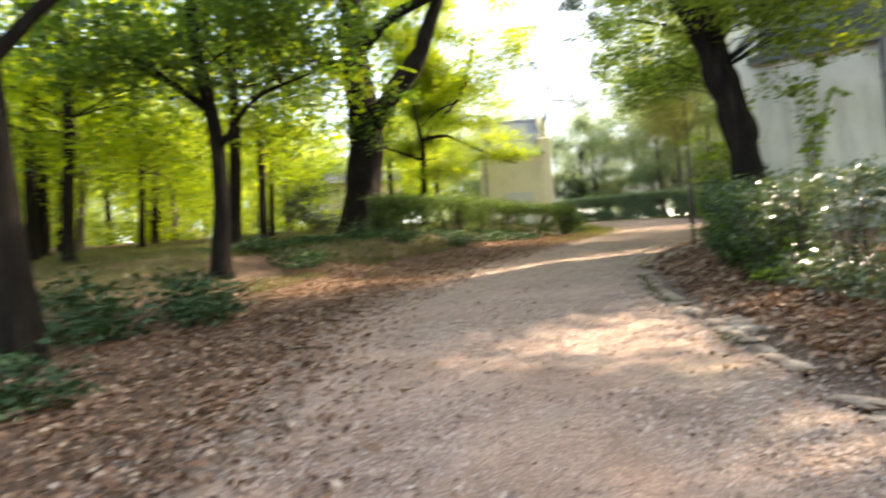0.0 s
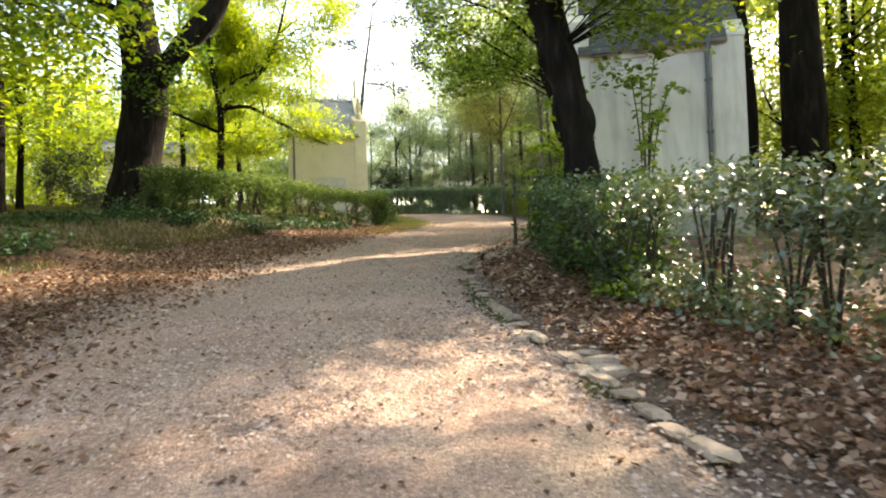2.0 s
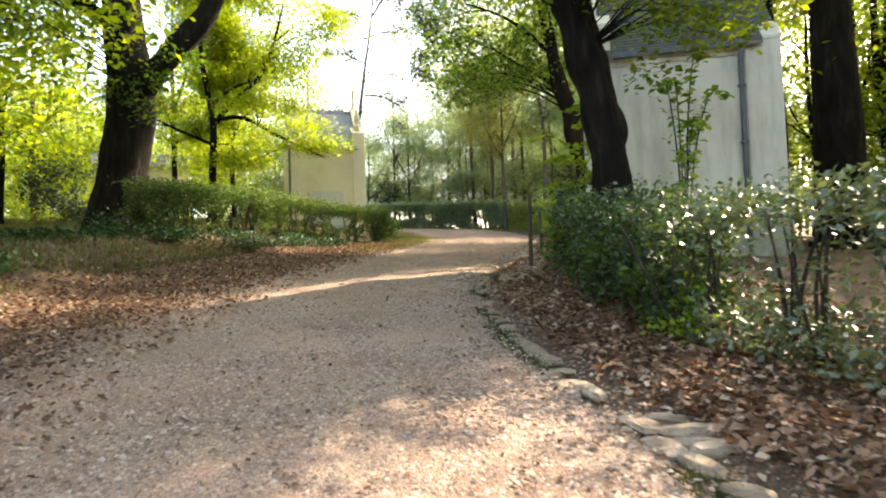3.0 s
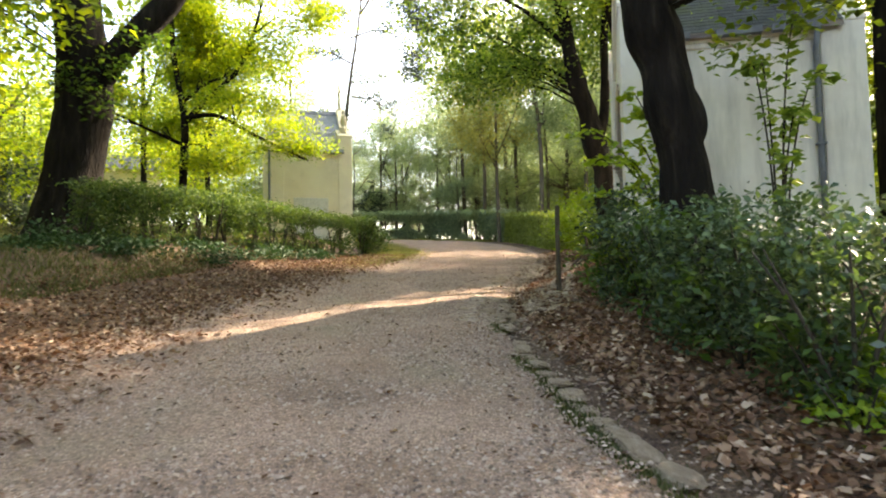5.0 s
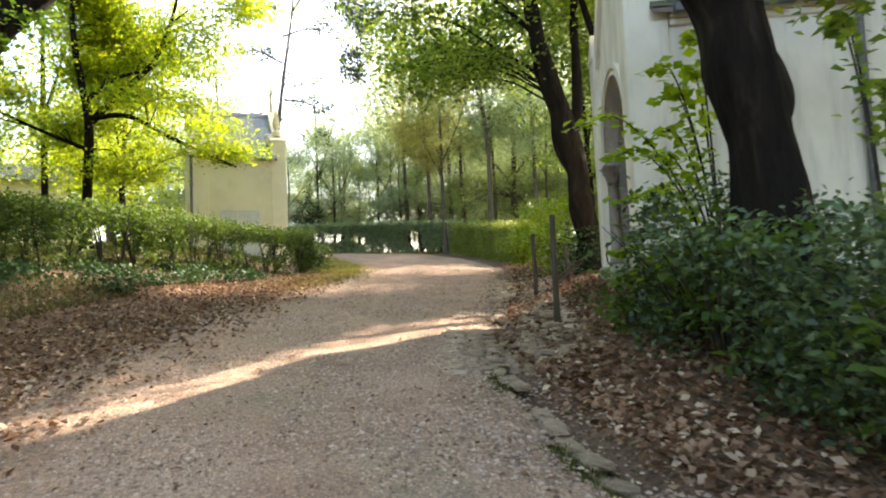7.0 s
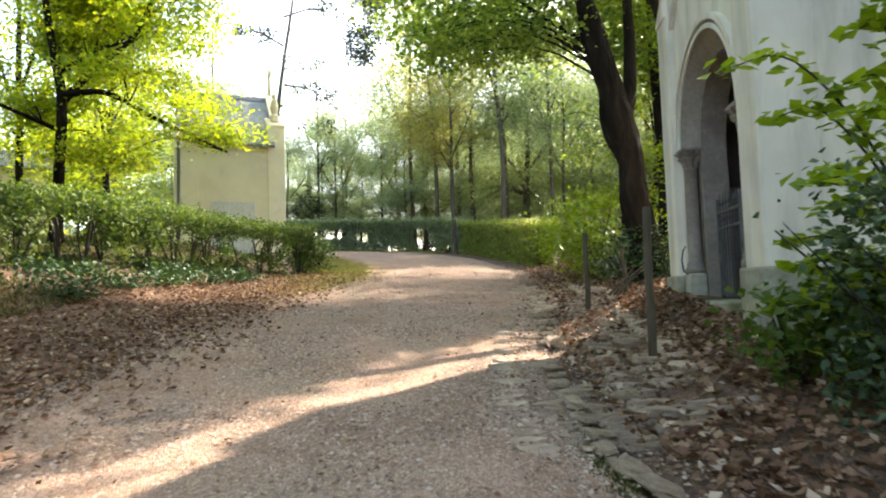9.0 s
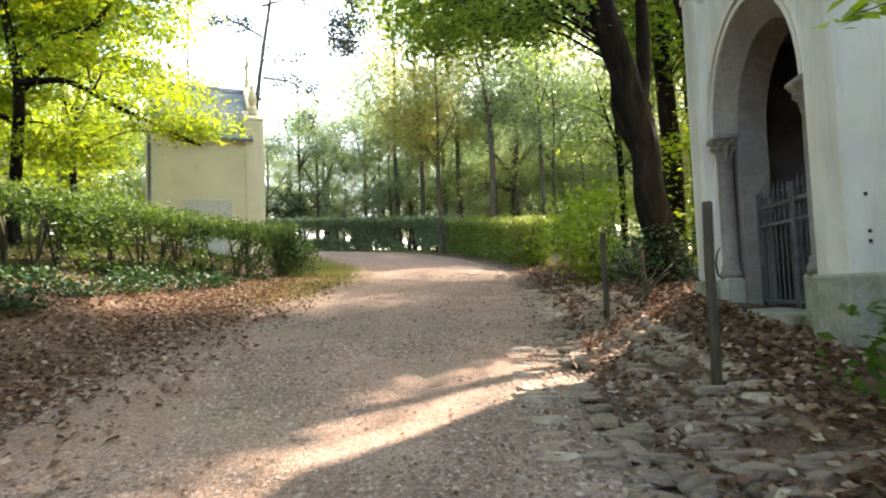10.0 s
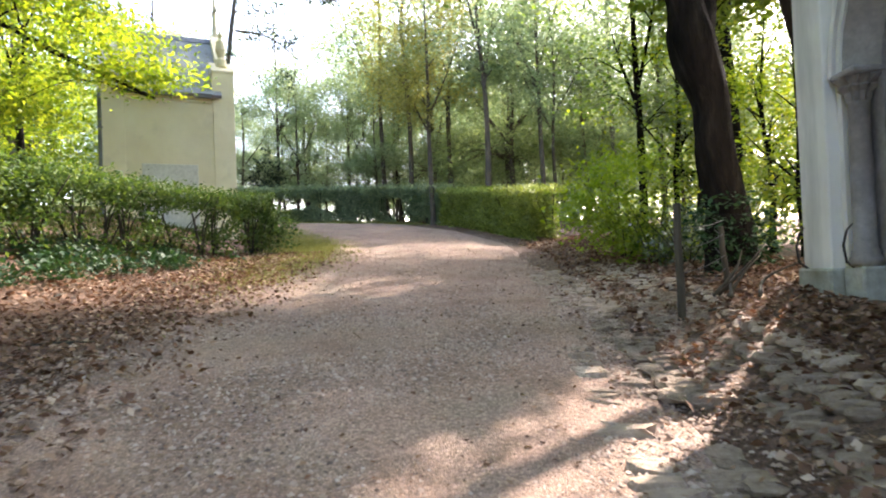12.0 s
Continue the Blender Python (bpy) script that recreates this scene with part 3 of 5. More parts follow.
    for hx, hy in ((W - 0.12, 0.06), (cx + 1.21, -0.05)):
        V, Fc = tube_data([(hx, hy - 0.06, 0.58), (hx + 0.03, hy + 0.03, 0.66), (hx + 0.04, hy + 0.05, 0.82), (hx + 0.01, hy + 0.03, 0.96), (hx - 0.06, hy + 0.01, 1.02)], [0.014, 0.013, 0.012, 0.011, 0.007], 7)
        child("iron_hook", mesh_of("iron_hook", V, Fc, M_stem, True), ch, "bent rusted iron hook")
    if panel:
        part("wall_panel", box(W - 0.03, W + 0.02, -2.5, -1.05, 0.3, 2.2, 0.01), M_panel, ch, "pale rendered wall panel")
    if finial:
        shoulder = front_top
        for sx in (0.30, W - 0.30):
            part("finial", turned([(0.16, shoulder), (0.16, shoulder + 0.2), (0.09, shoulder + 0.28), (0.15, shoulder + 0.5), (0.11, shoulder + 0.75), (0.05, shoulder + 0.85), (0.08, shoulder + 0.95), (0.01, shoulder + 1.1)], sx, -0.3, 12), stone, ch, "weathered stone finial")
        V, Fc = tube_data([(cx, -0.2, ridge + 0.2), (cx, -0.2, ridge + 0.9), (cx, -0.2, ridge + 1.4)], [0.09, 0.06, 0.05], 8)
        child("cross_shaft", mesh_of("cross_shaft", V, Fc, stone), ch)
        part("cross_arm", box(cx - 0.3, cx + 0.3, -0.25, -0.15, ridge + 0.95, ridge + 1.07, 0.01), stone, ch)
    return ch


make_chapel(7.213, 15.613, 2.30, 59.8, 4.04, 3.77, M_lime, M_lime_dirty, M_slate, "small pale limestone chapel with mossy slate roof and round-arched doorway")
make_chapel(6.0, 34.25 + 4.0, 3.95, -90, 4.0, 3.55, M_sand, M_sand, M_slate_pale, "small yellowish stone chapel with pale slate roof behind the hedge", 1.06, True, True, 0.05)


# a third building, half hidden by leaves
def make_far_house(x, y, z, rz, w, d, h):
    hs = thing("cottage", x, y, z, rz, "low cream-walled building half hidden behind leaves", "building")
    for a, b, c, e in ((-w / 2, w / 2, -d / 2, -d / 2 + 0.3), (-w / 2, w / 2, d / 2 - 0.3, d / 2), (-w / 2, -w / 2 + 0.3, -d / 2 + 0.3, d / 2 - 0.3), (w / 2 - 0.3, w / 2, -d / 2 + 0.3, d / 2 - 0.3)):
        part("wall", box(a, b, c, e, -0.5, h, 0.01), M_sand, hs)
    part("roof", prism([(-d / 2 - 0.3, h - 0.05), (0, h + d * 0.38), (d / 2 + 0.3, h - 0.05), (0, h + d * 0.38 - 0.2)], 'x', -w / 2 - 0.2, w / 2 + 0.2), M_slate, hs)
    for s in (-1, 1):
        part("gable", prism([(-d / 2, h), (0, h + d * 0.36), (d / 2, h)], 'x', s * (w / 2 - 0.28), s * (w / 2 - 0.02)), M_sand, hs)


make_far_house(-5.3, 46.0, 5.9, 8, 5.0, 2.6, 3.1)


# ---- hedges ----
def make_hedge(points, height, depth, per_m, size, material, label, sparse=0.35, low=0.25, group="", top_wave=0.12, tuft=0.0, skirt=0.0):
    """A clipped hedge along a line: bare stems below, leaves thickening to the top."""
    pts = np.array(points, float)
    seg = np.linalg.norm(np.diff(pts, axis=0), axis=1)
    cum = np.concatenate([[0], np.cumsum(seg)])
    L = cum[-1]

    def on(s):
        return np.array([np.interp(s, cum, pts[:, 0]), np.interp(s, cum, pts[:, 1])])
    hd = thing("hedge", *on(0), gh(*on(0)), 0, label, "hedge", group)
    base = np.array([*on(0), gh(*on(0))])
    s, k = 0.25, 0
    while s < L:
        p = on(s) + rng.normal(0, depth * 0.1, 2)
        g = gh(*p) - 0.03
        br = []
        for q in range(5):
            dx, dy = rng.normal(0, depth * 0.2, 2)
            r = rng.uniform(0.012, 0.028)
            br.append([(p[0] - base[0] + dx * 0.1, p[1] - base[1] + dy * 0.1, g - base[2], r), (p[0] - base[0] + dx * 0.6 + rng.normal(0, 0.05), p[1] - base[1] + dy * 0.6, g - base[2] + height * 0.45, r * 0.75), (p[0] - base[0] + dx * 1.5, p[1] - base[1] + dy * 1.5, g - base[2] + height * 0.9, r * 0.3)])
        tubes("stem", br, M_stem, hd, 5, 3)
        s += rng.uniform(0.45, 0.8)
    n = int(L * per_m)
    ss = rng.uniform(0, L, n)
    h = rng.random(n)
    lift = np.array([noise.noise(Vector((a * 1.15, 2.0, 7.7))) for a in ss])
    dens = np.clip((h - low - tuft * lift) / 0.22, 0, 1)
    dens = np.maximum(np.maximum(dens, sparse), skirt * np.clip((0.34 - h) / 0.12, 0, 1) * np.clip(0.7 + 1.5 * lift, 0, 1))
    gap = np.array([noise.noise(Vector((a * 0.9, b * 2.2, 3.3))) for a, b in zip(ss, h)])
    keep = (rng.random(n) < dens) & ((gap > -0.22) | (h > 0.72) | (sparse > 0.8))
    ss, h = ss[keep], h[keep]
    c = np.empty((len(ss), 3))
    c[:, 0], c[:, 1] = np.interp(ss, cum, pts[:, 0]), np.interp(ss, cum, pts[:, 1])
    side = np.sign(rng.normal(0, 1, len(ss))) * rng.uniform(0.25, 0.55, len(ss)) * depth
    t = np.array([on(min(a + 0.1, L)) - on(max(a - 0.1, 0)) for a in ss])
    t /= np.linalg.norm(t, axis=1, keepdims=True)
    bulge = 0.8 + 0.35 * np.array([noise.noise(Vector((a * 1.3, b * 2, 8.0))) for a, b in zip(ss, h)])
    c[:, 0] += -t[:, 1] * side * bulge
    c[:, 1] += t[:, 0] * side * bulge
    wav = 1 + top_wave * np.array([noise.noise(Vector((a * 1.1, 5.0, 1.0))) for a in ss])
    c[:, 2] = [gh(x, y) for x, y in c[:, :2]] + h * height * wav
    topn = h > 0.93
    c[topn, :2] += rng.normal(0, depth * 0.22, (topn.sum(), 2))
    c += rng.normal(0, 0.05, c.shape)
    child("foliage", leaf_mesh("foliage", c - base, size, material, 0.9, 0.55), hd)
    return hd


# ---- trees ----
def make_tree(name, x, y, label, trunk, limbs, blobs, clumps, per, size, leaf, bark=None, spread=0.45, twigs=40, hole=0.2, group="", z=None, lump=0.08, sides=14, flat=0.35, hollow=0.5, category="tree", root=True):
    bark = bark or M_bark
    z0 = gh(x, y) - 0.05 if z is None else z
    tr = thing(name, x, y, z0, 0, label, category, group)
    if root:
        r = trunk[0][3]
        trunk = [(trunk[0][0], trunk[0][1], -0.15, r * 1.55), (trunk[0][0], trunk[0][1], 0.22, r * 1.18)] + [(*k[:2], k[2] + (0.7 if i == 0 else 0), k[3]) for i, k in enumerate(trunk)]
    tubes("trunk", [trunk], bark, tr, sides, 7, lump)
    for lb in limbs:
        tubes("limb", [lb], bark, tr, 9, 6, lump)
    if clumps:
        c = clump_centres(blobs, clumps, hole, hollow)
        src = [tuple(p) for lb in limbs + [trunk[len(trunk) // 2:]] for p in smooth_path(lb, 4)]
        if twigs:
            tagged(tubes("twig", twigs_to(c, src, twigs), bark, tr, 5, 3), kind="stuff")
        child("crown", leaf_mesh("crown", sprays(c, per, spread, flat), size, leaf, 0.7), tr)
    return tr


# the old tree on the bank with its heavy forked limb
# Last limb and last three crown blobs: unseen, added to shade the bank.
old_tree = make_tree("old_tree", -3.0, 24.7, "massive old tree with dark bark and forked limbs beside the hedge",
          [(0, 0, 0, 0.80), (0.1, 0, 1.6, 0.68), (0.35, 0, 3.6, 0.66), (0.3, 0, 5.0, 0.62), (0.1, 0, 7.0, 0.52), (0.0, 0.2, 10, 0.42), (-0.3, 0.3, 14, 0.2)],
          [[(0.5, -0.1, 4.0, 0.45), (1.3, -0.3, 5.0, 0.36), (2.4, -0.4, 6.3, 0.32), (2.9, -0.5, 7.5, 0.28), (3.6, -0.5, 9.5, 0.2), (3.8, -0.5, 12, 0.1)],
           [(0.6, 0.3, 4.3, 0.3), (1.5, 0.8, 6.0, 0.24), (2.6, 1.2, 7.6, 0.18), (3.6, 1.4, 9.5, 0.1)],
           [(0.2, -0.2, 7.0, 0.28), (1.6, -0.8, 8.0, 0.22), (3.4, -1.2, 8.7, 0.16), (5.0, -1.6, 9.5, 0.08)],
           [(0.0, 0.0, 6.0, 0.25), (-2.0, -1.0, 7.2, 0.18), (-4.2, -1.8, 8.0, 0.08)], [(3.6, -0.5, 9.6, 0.15), (5.2, -1.2, 10.8, 0.10), (8.0, -1.8, 11.8, 0.04)]],
          [(-3.5, -1.5, 6.8, 3.8, 3.0, 2.0), (0.5, 0, 11.5, 5.0, 4.5, 2.6), (-1.0, -1.6, 5.2, 2.0, 1.2, 0.8), (-4, 0, 9.5, 3.5, 3, 2.5), (4.6, -2.0, 11.5, 3.0, 2.6, 0.9), (7.2, -1.6, 11.8, 2.8, 2.6, 0.8), (1.5, -4.0, 11.8, 2.8, 2.4, 0.9)], 620, 40, 0.18, M_leaf_wood, spread=0.55, twigs=90, lump=0.12, sides=22)
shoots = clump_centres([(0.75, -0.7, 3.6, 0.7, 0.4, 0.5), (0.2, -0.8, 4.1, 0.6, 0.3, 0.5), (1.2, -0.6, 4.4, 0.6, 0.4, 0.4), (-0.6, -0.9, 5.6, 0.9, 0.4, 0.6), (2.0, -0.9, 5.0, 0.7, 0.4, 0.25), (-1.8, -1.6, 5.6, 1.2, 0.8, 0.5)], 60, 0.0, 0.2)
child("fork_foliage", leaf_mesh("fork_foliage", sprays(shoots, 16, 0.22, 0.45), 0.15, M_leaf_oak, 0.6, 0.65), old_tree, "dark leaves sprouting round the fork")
# bright maple behind the hedge: foliage in many thin, tilted layers
lay_rng = random.Random(11)
MAPLE_LAYERS = [(4.0, -2.7, 2.9, 1.1, 0.8, 0.35), (3.2, -2.3, 3.7, 1.5, 1.0, 0.4), (2.2, -1.8, 4.6, 2.0, 1.2, 0.45), (3.0, -2.0, 5.6, 1.6, 1.2, 0.4), (4.2, -1.0, 6.5, 1.3, 1.0, 0.5), (4.4, -1.2, 8.0, 1.4, 1.0, 0.5), (4.2, -0.4, 9.6, 1.4, 1.1, 0.6), (3.4, -1.0, 7.3, 1.5, 1.0, 0.5), (4.4, -0.6, 11.2, 1.3, 1.0, 0.6), (4.8, -1.0, 6.9, 1.0, 0.9, 0.5), (4.9, -1.0, 8.8, 1.1, 0.9, 0.6), (4.6, -1.0, 10.4, 1.2, 0.9, 0.6), (3.0, -1.2, 9.0, 1.5, 0.9, 0.6), (2.2, -1.2, 10.8, 1.6, 0.9, 0.6), (0.8, -1.2, 9.4, 1.5, 0.9, 0.6), (-1.2, -1.2, 8.0, 1.5, 0.9, 0.6), (-2.6, -1.0, 3.4, 1.6, 1.0, 0.5), (-3.4, -0.8, 5.2, 1.6, 1.0, 0.5), (0.9, -0.4, 2.6, 1.6, 0.9, 0.5)]
for i in range(26):
    w = lay_rng.uniform(0, 6.28)
    zz = 2.6 + 10.4 * (i + lay_rng.random()) / 26
    rr = lay_rng.uniform(0.3, 3.2) * (1.0 if zz < 10 else 0.75)
    MAPLE_LAYERS.append((rr * math.cos(w) - 0.4, abs(rr * math.sin(w)) * 0.8 + (0.9 if i % 5 else -1.6), zz, lay_rng.uniform(1.2, 2.2), lay_rng.uniform(0.8, 1.4), lay_rng.uniform(0.45, 0.95)))
for i in range(14):
    MAPLE_LAYERS.append((lay_rng.uniform(-3.0, 3.0), lay_rng.uniform(0.4, 2.6), 6.0 + 7.0 * (i + lay_rng.random()) / 14, lay_rng.uniform(1.2, 1.9), lay_rng.uniform(0.8, 1.3), lay_rng.uniform(0.5, 0.95)))
make_tree("maple", -0.8, 32.5, "slender maple with yellow-green leaves behind the hedge",
          [(0, 0, 0, 0.18), (0.05, 0, 2.0, 0.155), (0.1, 0, 4.3, 0.14), (-0.1, 0, 5.6, 0.12), (-0.35, 0, 7.5, 0.09), (-0.3, 0, 10, 0.04)],
          [[(0.1, 0, 4.2, 0.13), (0.9, -0.3, 5.1, 0.10), (2.0, -0.6, 6.2, 0.08), (2.6, -0.8, 7.6, 0.06), (3.0, -1, 9.2, 0.03)],
           [(0.15, -0.1, 4.4, 0.10), (1.3, -1.0, 4.3, 0.08), (2.6, -2.0, 3.4, 0.06), (4.4, -2.8, 2.4, 0.03)],
           [(0.0, 0, 5.0, 0.08), (1.0, -0.2, 5.8, 0.06), (2.0, -0.4, 6.1, 0.03)],
           [(0.0, 0, 3.4, 0.07), (-1.4, -0.6, 3.9, 0.05), (-3.0, -1.0, 4.6, 0.02)]],
          MAPLE_LAYERS,
          3400, 31, 0.12, M_leaf_maple, spread=0.42, twigs=80, hole=0.22, hollow=0.1, sides=10, flat=0.3, lump=0.08)
rng = np.random.default_rng(5)
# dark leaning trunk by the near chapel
# Crown blobs from 9.5 m up are out of view, sized to shade the lane.
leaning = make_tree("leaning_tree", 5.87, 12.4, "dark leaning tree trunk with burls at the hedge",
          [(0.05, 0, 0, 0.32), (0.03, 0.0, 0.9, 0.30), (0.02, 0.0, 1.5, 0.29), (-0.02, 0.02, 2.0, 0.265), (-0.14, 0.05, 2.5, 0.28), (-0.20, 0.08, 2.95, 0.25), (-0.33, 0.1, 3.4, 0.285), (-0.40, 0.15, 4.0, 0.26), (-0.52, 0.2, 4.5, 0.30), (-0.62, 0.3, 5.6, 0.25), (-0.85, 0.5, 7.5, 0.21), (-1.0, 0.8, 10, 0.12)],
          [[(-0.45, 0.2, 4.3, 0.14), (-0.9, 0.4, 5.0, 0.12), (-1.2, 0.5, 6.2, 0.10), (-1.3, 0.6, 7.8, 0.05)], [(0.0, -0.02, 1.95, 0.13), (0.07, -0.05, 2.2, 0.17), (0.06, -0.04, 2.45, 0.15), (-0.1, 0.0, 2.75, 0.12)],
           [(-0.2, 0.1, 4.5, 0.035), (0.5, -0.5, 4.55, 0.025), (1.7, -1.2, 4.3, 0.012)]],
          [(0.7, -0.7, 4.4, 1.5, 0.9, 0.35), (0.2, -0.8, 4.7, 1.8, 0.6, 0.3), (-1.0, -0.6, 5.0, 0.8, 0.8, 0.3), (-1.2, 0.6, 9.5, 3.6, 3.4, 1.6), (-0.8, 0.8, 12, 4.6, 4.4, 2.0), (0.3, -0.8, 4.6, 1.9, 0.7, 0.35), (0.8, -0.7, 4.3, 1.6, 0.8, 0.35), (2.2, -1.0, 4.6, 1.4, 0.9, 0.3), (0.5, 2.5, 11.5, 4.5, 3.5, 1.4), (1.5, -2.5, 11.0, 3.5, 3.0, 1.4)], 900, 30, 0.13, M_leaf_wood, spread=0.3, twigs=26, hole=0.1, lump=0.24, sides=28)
low_sprays = clump_centres([(1.05, -0.6, 3.7, 1.2, 0.7, 0.4), (1.9, -0.9, 3.9, 0.9, 0.6, 0.3), (-0.9, 0.4, 4.6, 0.8, 0.6, 0.4), (0.6, -1.3, 3.6, 1.0, 0.6, 0.35), (0.5, -0.5, 3.1, 0.5, 0.4, 0.4), (-1.5, 0.8, 5.4, 1.0, 0.8, 0.4), (1.5, -1.6, 4.4, 1.2, 0.7, 0.4)], 110, 0.0, 0.2)
child("low_foliage", leaf_mesh("low_foliage", sprays(low_sprays, 13, 0.17, 0.4), 0.12, M_leaf_wood, 0.6, 0.65), leaning, "loose hanging sprays of green leaves")
tagged(tubes("low_twig", twigs_to(low_sprays, [(-0.35, 0.1, 3.5, 0.05), (-0.45, 0.2, 4.4, 0.05), (0.5, -0.5, 4.55, 0.025)], 26, 0.014), M_bark, leaning, 5, 3), kind="stuff")
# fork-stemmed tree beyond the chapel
# Crown blobs above 11 m are unseen canopy added to shade bank and lane.
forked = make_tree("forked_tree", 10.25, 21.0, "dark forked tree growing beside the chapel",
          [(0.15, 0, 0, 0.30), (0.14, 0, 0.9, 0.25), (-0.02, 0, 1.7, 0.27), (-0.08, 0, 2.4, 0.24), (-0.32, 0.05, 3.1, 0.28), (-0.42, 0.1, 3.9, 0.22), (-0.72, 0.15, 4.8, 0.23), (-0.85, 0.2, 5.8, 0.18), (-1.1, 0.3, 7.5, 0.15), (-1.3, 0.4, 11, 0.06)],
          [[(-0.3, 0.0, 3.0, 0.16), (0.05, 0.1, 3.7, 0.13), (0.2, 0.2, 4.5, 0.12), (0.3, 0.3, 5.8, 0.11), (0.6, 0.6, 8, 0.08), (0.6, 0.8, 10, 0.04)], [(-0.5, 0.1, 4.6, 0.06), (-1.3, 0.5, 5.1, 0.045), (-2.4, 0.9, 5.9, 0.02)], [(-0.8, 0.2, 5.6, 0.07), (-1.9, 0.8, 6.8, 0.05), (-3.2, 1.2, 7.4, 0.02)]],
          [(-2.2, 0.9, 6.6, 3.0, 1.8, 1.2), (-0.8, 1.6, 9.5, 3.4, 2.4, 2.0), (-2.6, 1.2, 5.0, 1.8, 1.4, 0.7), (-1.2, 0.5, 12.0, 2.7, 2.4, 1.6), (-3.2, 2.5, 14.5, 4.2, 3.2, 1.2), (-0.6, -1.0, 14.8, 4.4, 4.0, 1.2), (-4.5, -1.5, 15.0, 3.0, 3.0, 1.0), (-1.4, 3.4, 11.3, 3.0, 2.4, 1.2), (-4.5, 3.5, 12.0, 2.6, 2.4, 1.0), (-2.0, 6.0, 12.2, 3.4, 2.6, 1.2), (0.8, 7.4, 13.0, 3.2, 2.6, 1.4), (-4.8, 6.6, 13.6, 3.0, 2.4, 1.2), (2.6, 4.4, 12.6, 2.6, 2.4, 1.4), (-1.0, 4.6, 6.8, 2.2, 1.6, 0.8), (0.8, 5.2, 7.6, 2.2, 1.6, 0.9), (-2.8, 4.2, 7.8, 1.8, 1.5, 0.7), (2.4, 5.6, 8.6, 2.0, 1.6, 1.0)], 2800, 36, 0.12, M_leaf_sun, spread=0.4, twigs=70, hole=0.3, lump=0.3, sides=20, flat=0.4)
# Same tree in a darker leaf colour, which paints the shade below the crown.
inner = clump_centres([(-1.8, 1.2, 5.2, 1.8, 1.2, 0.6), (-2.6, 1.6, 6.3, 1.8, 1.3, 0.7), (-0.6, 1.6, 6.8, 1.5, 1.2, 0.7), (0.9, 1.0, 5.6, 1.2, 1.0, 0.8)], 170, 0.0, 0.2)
child("inner_foliage", leaf_mesh("inner_foliage", sprays(inner, 26, 0.32, 0.4), 0.12, M_leaf_oak, 0.6, 0.6), forked, "leaves under the crown, coloured darker for shade")
# trunks beside and behind the near chapel
# High crowns are unseen and shade the lane; the first trunk is unseen too.
for tx, ty, r, lean in ((11.8, 9.0, 0.36, -0.15), (12.6, 8.2, 0.30, 0.1), (8.6, 5.2, 0.33, -0.1), (13.8, 15.6, 0.6, 0.08)):
    make_tree("woodland_tree", tx, ty, "tall dark-barked tree behind the clipped hedge, its unseen crown added for shade",
              [(0, 0, 0, r), (lean * 0.6, 0, 2.5, r * 0.88), (lean * 1.6, 0.1, 6, r * 0.75), (lean * 3, 0.2, 14, r * 0.4)],
              [[(lean * 1.4, 0.1, 7, r * 0.4), (lean * 1.4 + 1.6, 0.4, 9.5, r * 0.28), (lean + 3.0, 0.8, 11.6, r * 0.12)]],
              [(0, 0, 12.4, 3.2, 3.2, 2.2), (1.5, 1.0, 11, 2.0, 2.0, 1.0)], 250, 30, 0.24, M_leaf_wood, spread=0.5, twigs=24, hole=0.25, group="trees behind the chapel")
# Trees added where their crowns throw shade on the lane and bank.
for tx, ty, hh in ((12.9, 16.6, 11.5), (14.2, 18.3, 12.0), (14.8, 25.1, 9.5), (17.6, 26.8, 11.0)):
    make_tree("woodland_tree", tx, ty, "tall dark-barked tree added behind the chapel for shade",
              [(0, 0, 0, 0.3), (0.1, 0, 3, 0.26), (0, 0.1, 7, 0.2), (0, 0, hh + 1, 0.08)], [[(0, 0, 6, 0.12), (1.0, 0.4, 8, 0.08), (1.8, 0.6, 10, 0.03)]],
              [(0, 0, hh, 2.5, 2.5, 2.2), (0.4, -0.4, hh - 3, 2.0, 2.0, 1.2)], 230, 30, 0.24, M_leaf_wood, spread=0.5, twigs=24, hole=0.15, group="trees behind the chapel")
# near bank trees at the start of the lane
make_tree("bank_tree", -4.6, 13.6, "slim dark tree with drooping leaves on the bank",
          [(0, 0, 0, 0.20), (0.05, 0, 1.5, 0.165), (0.0, 0, 3.0, 0.15), (-0.35, 0, 5.0, 0.13), (-0.5, 0, 8, 0.08)],
          [[(0, 0, 2.6, 0.07), (0.9, -0.3, 3.6, 0.05), (2.2, -0.6, 4.0, 0.02)], [(-0.2, 0, 3.6, 0.08), (-1.5, -0.4, 4.6, 0.05), (-3, -0.6, 5.0, 0.02)]],
          [(0.2, -0.3, 4.6, 3.2, 2.0, 0.9), (-0.8, 0, 7, 3.2, 2.4, 1.6), (2.0, -0.4, 5.4, 1.8, 1.5, 0.7), (-2.6, -0.6, 5.2, 2.4, 1.6, 0.9), (1.2, -0.8, 6.4, 2.4, 1.6, 0.9)], 340, 34, 0.16, M_leaf_oak, spread=0.42, twigs=40, hole=0.2, sides=10)
make_tree("bank_tree", -4.75, 7.2, "grey-brown trunk at the edge of the bank",
          [(0, 0, 0, 0.27), (-0.1, 0, 1.5, 0.23), (-0.3, 0, 3.5, 0.20), (-0.6, 0, 7, 0.13)], [[(-0.3, 0, 3.4, 0.1), (0.6, 0.4, 4.6, 0.07), (1.6, 0.9, 5.4, 0.03)]],
          [(-0.6, 0.5, 6.4, 3.0, 2.6, 1.6)], 130, 32, 0.18, M_leaf_oak, M_bark, spread=0.45, twigs=24, hole=0.2, sides=14)


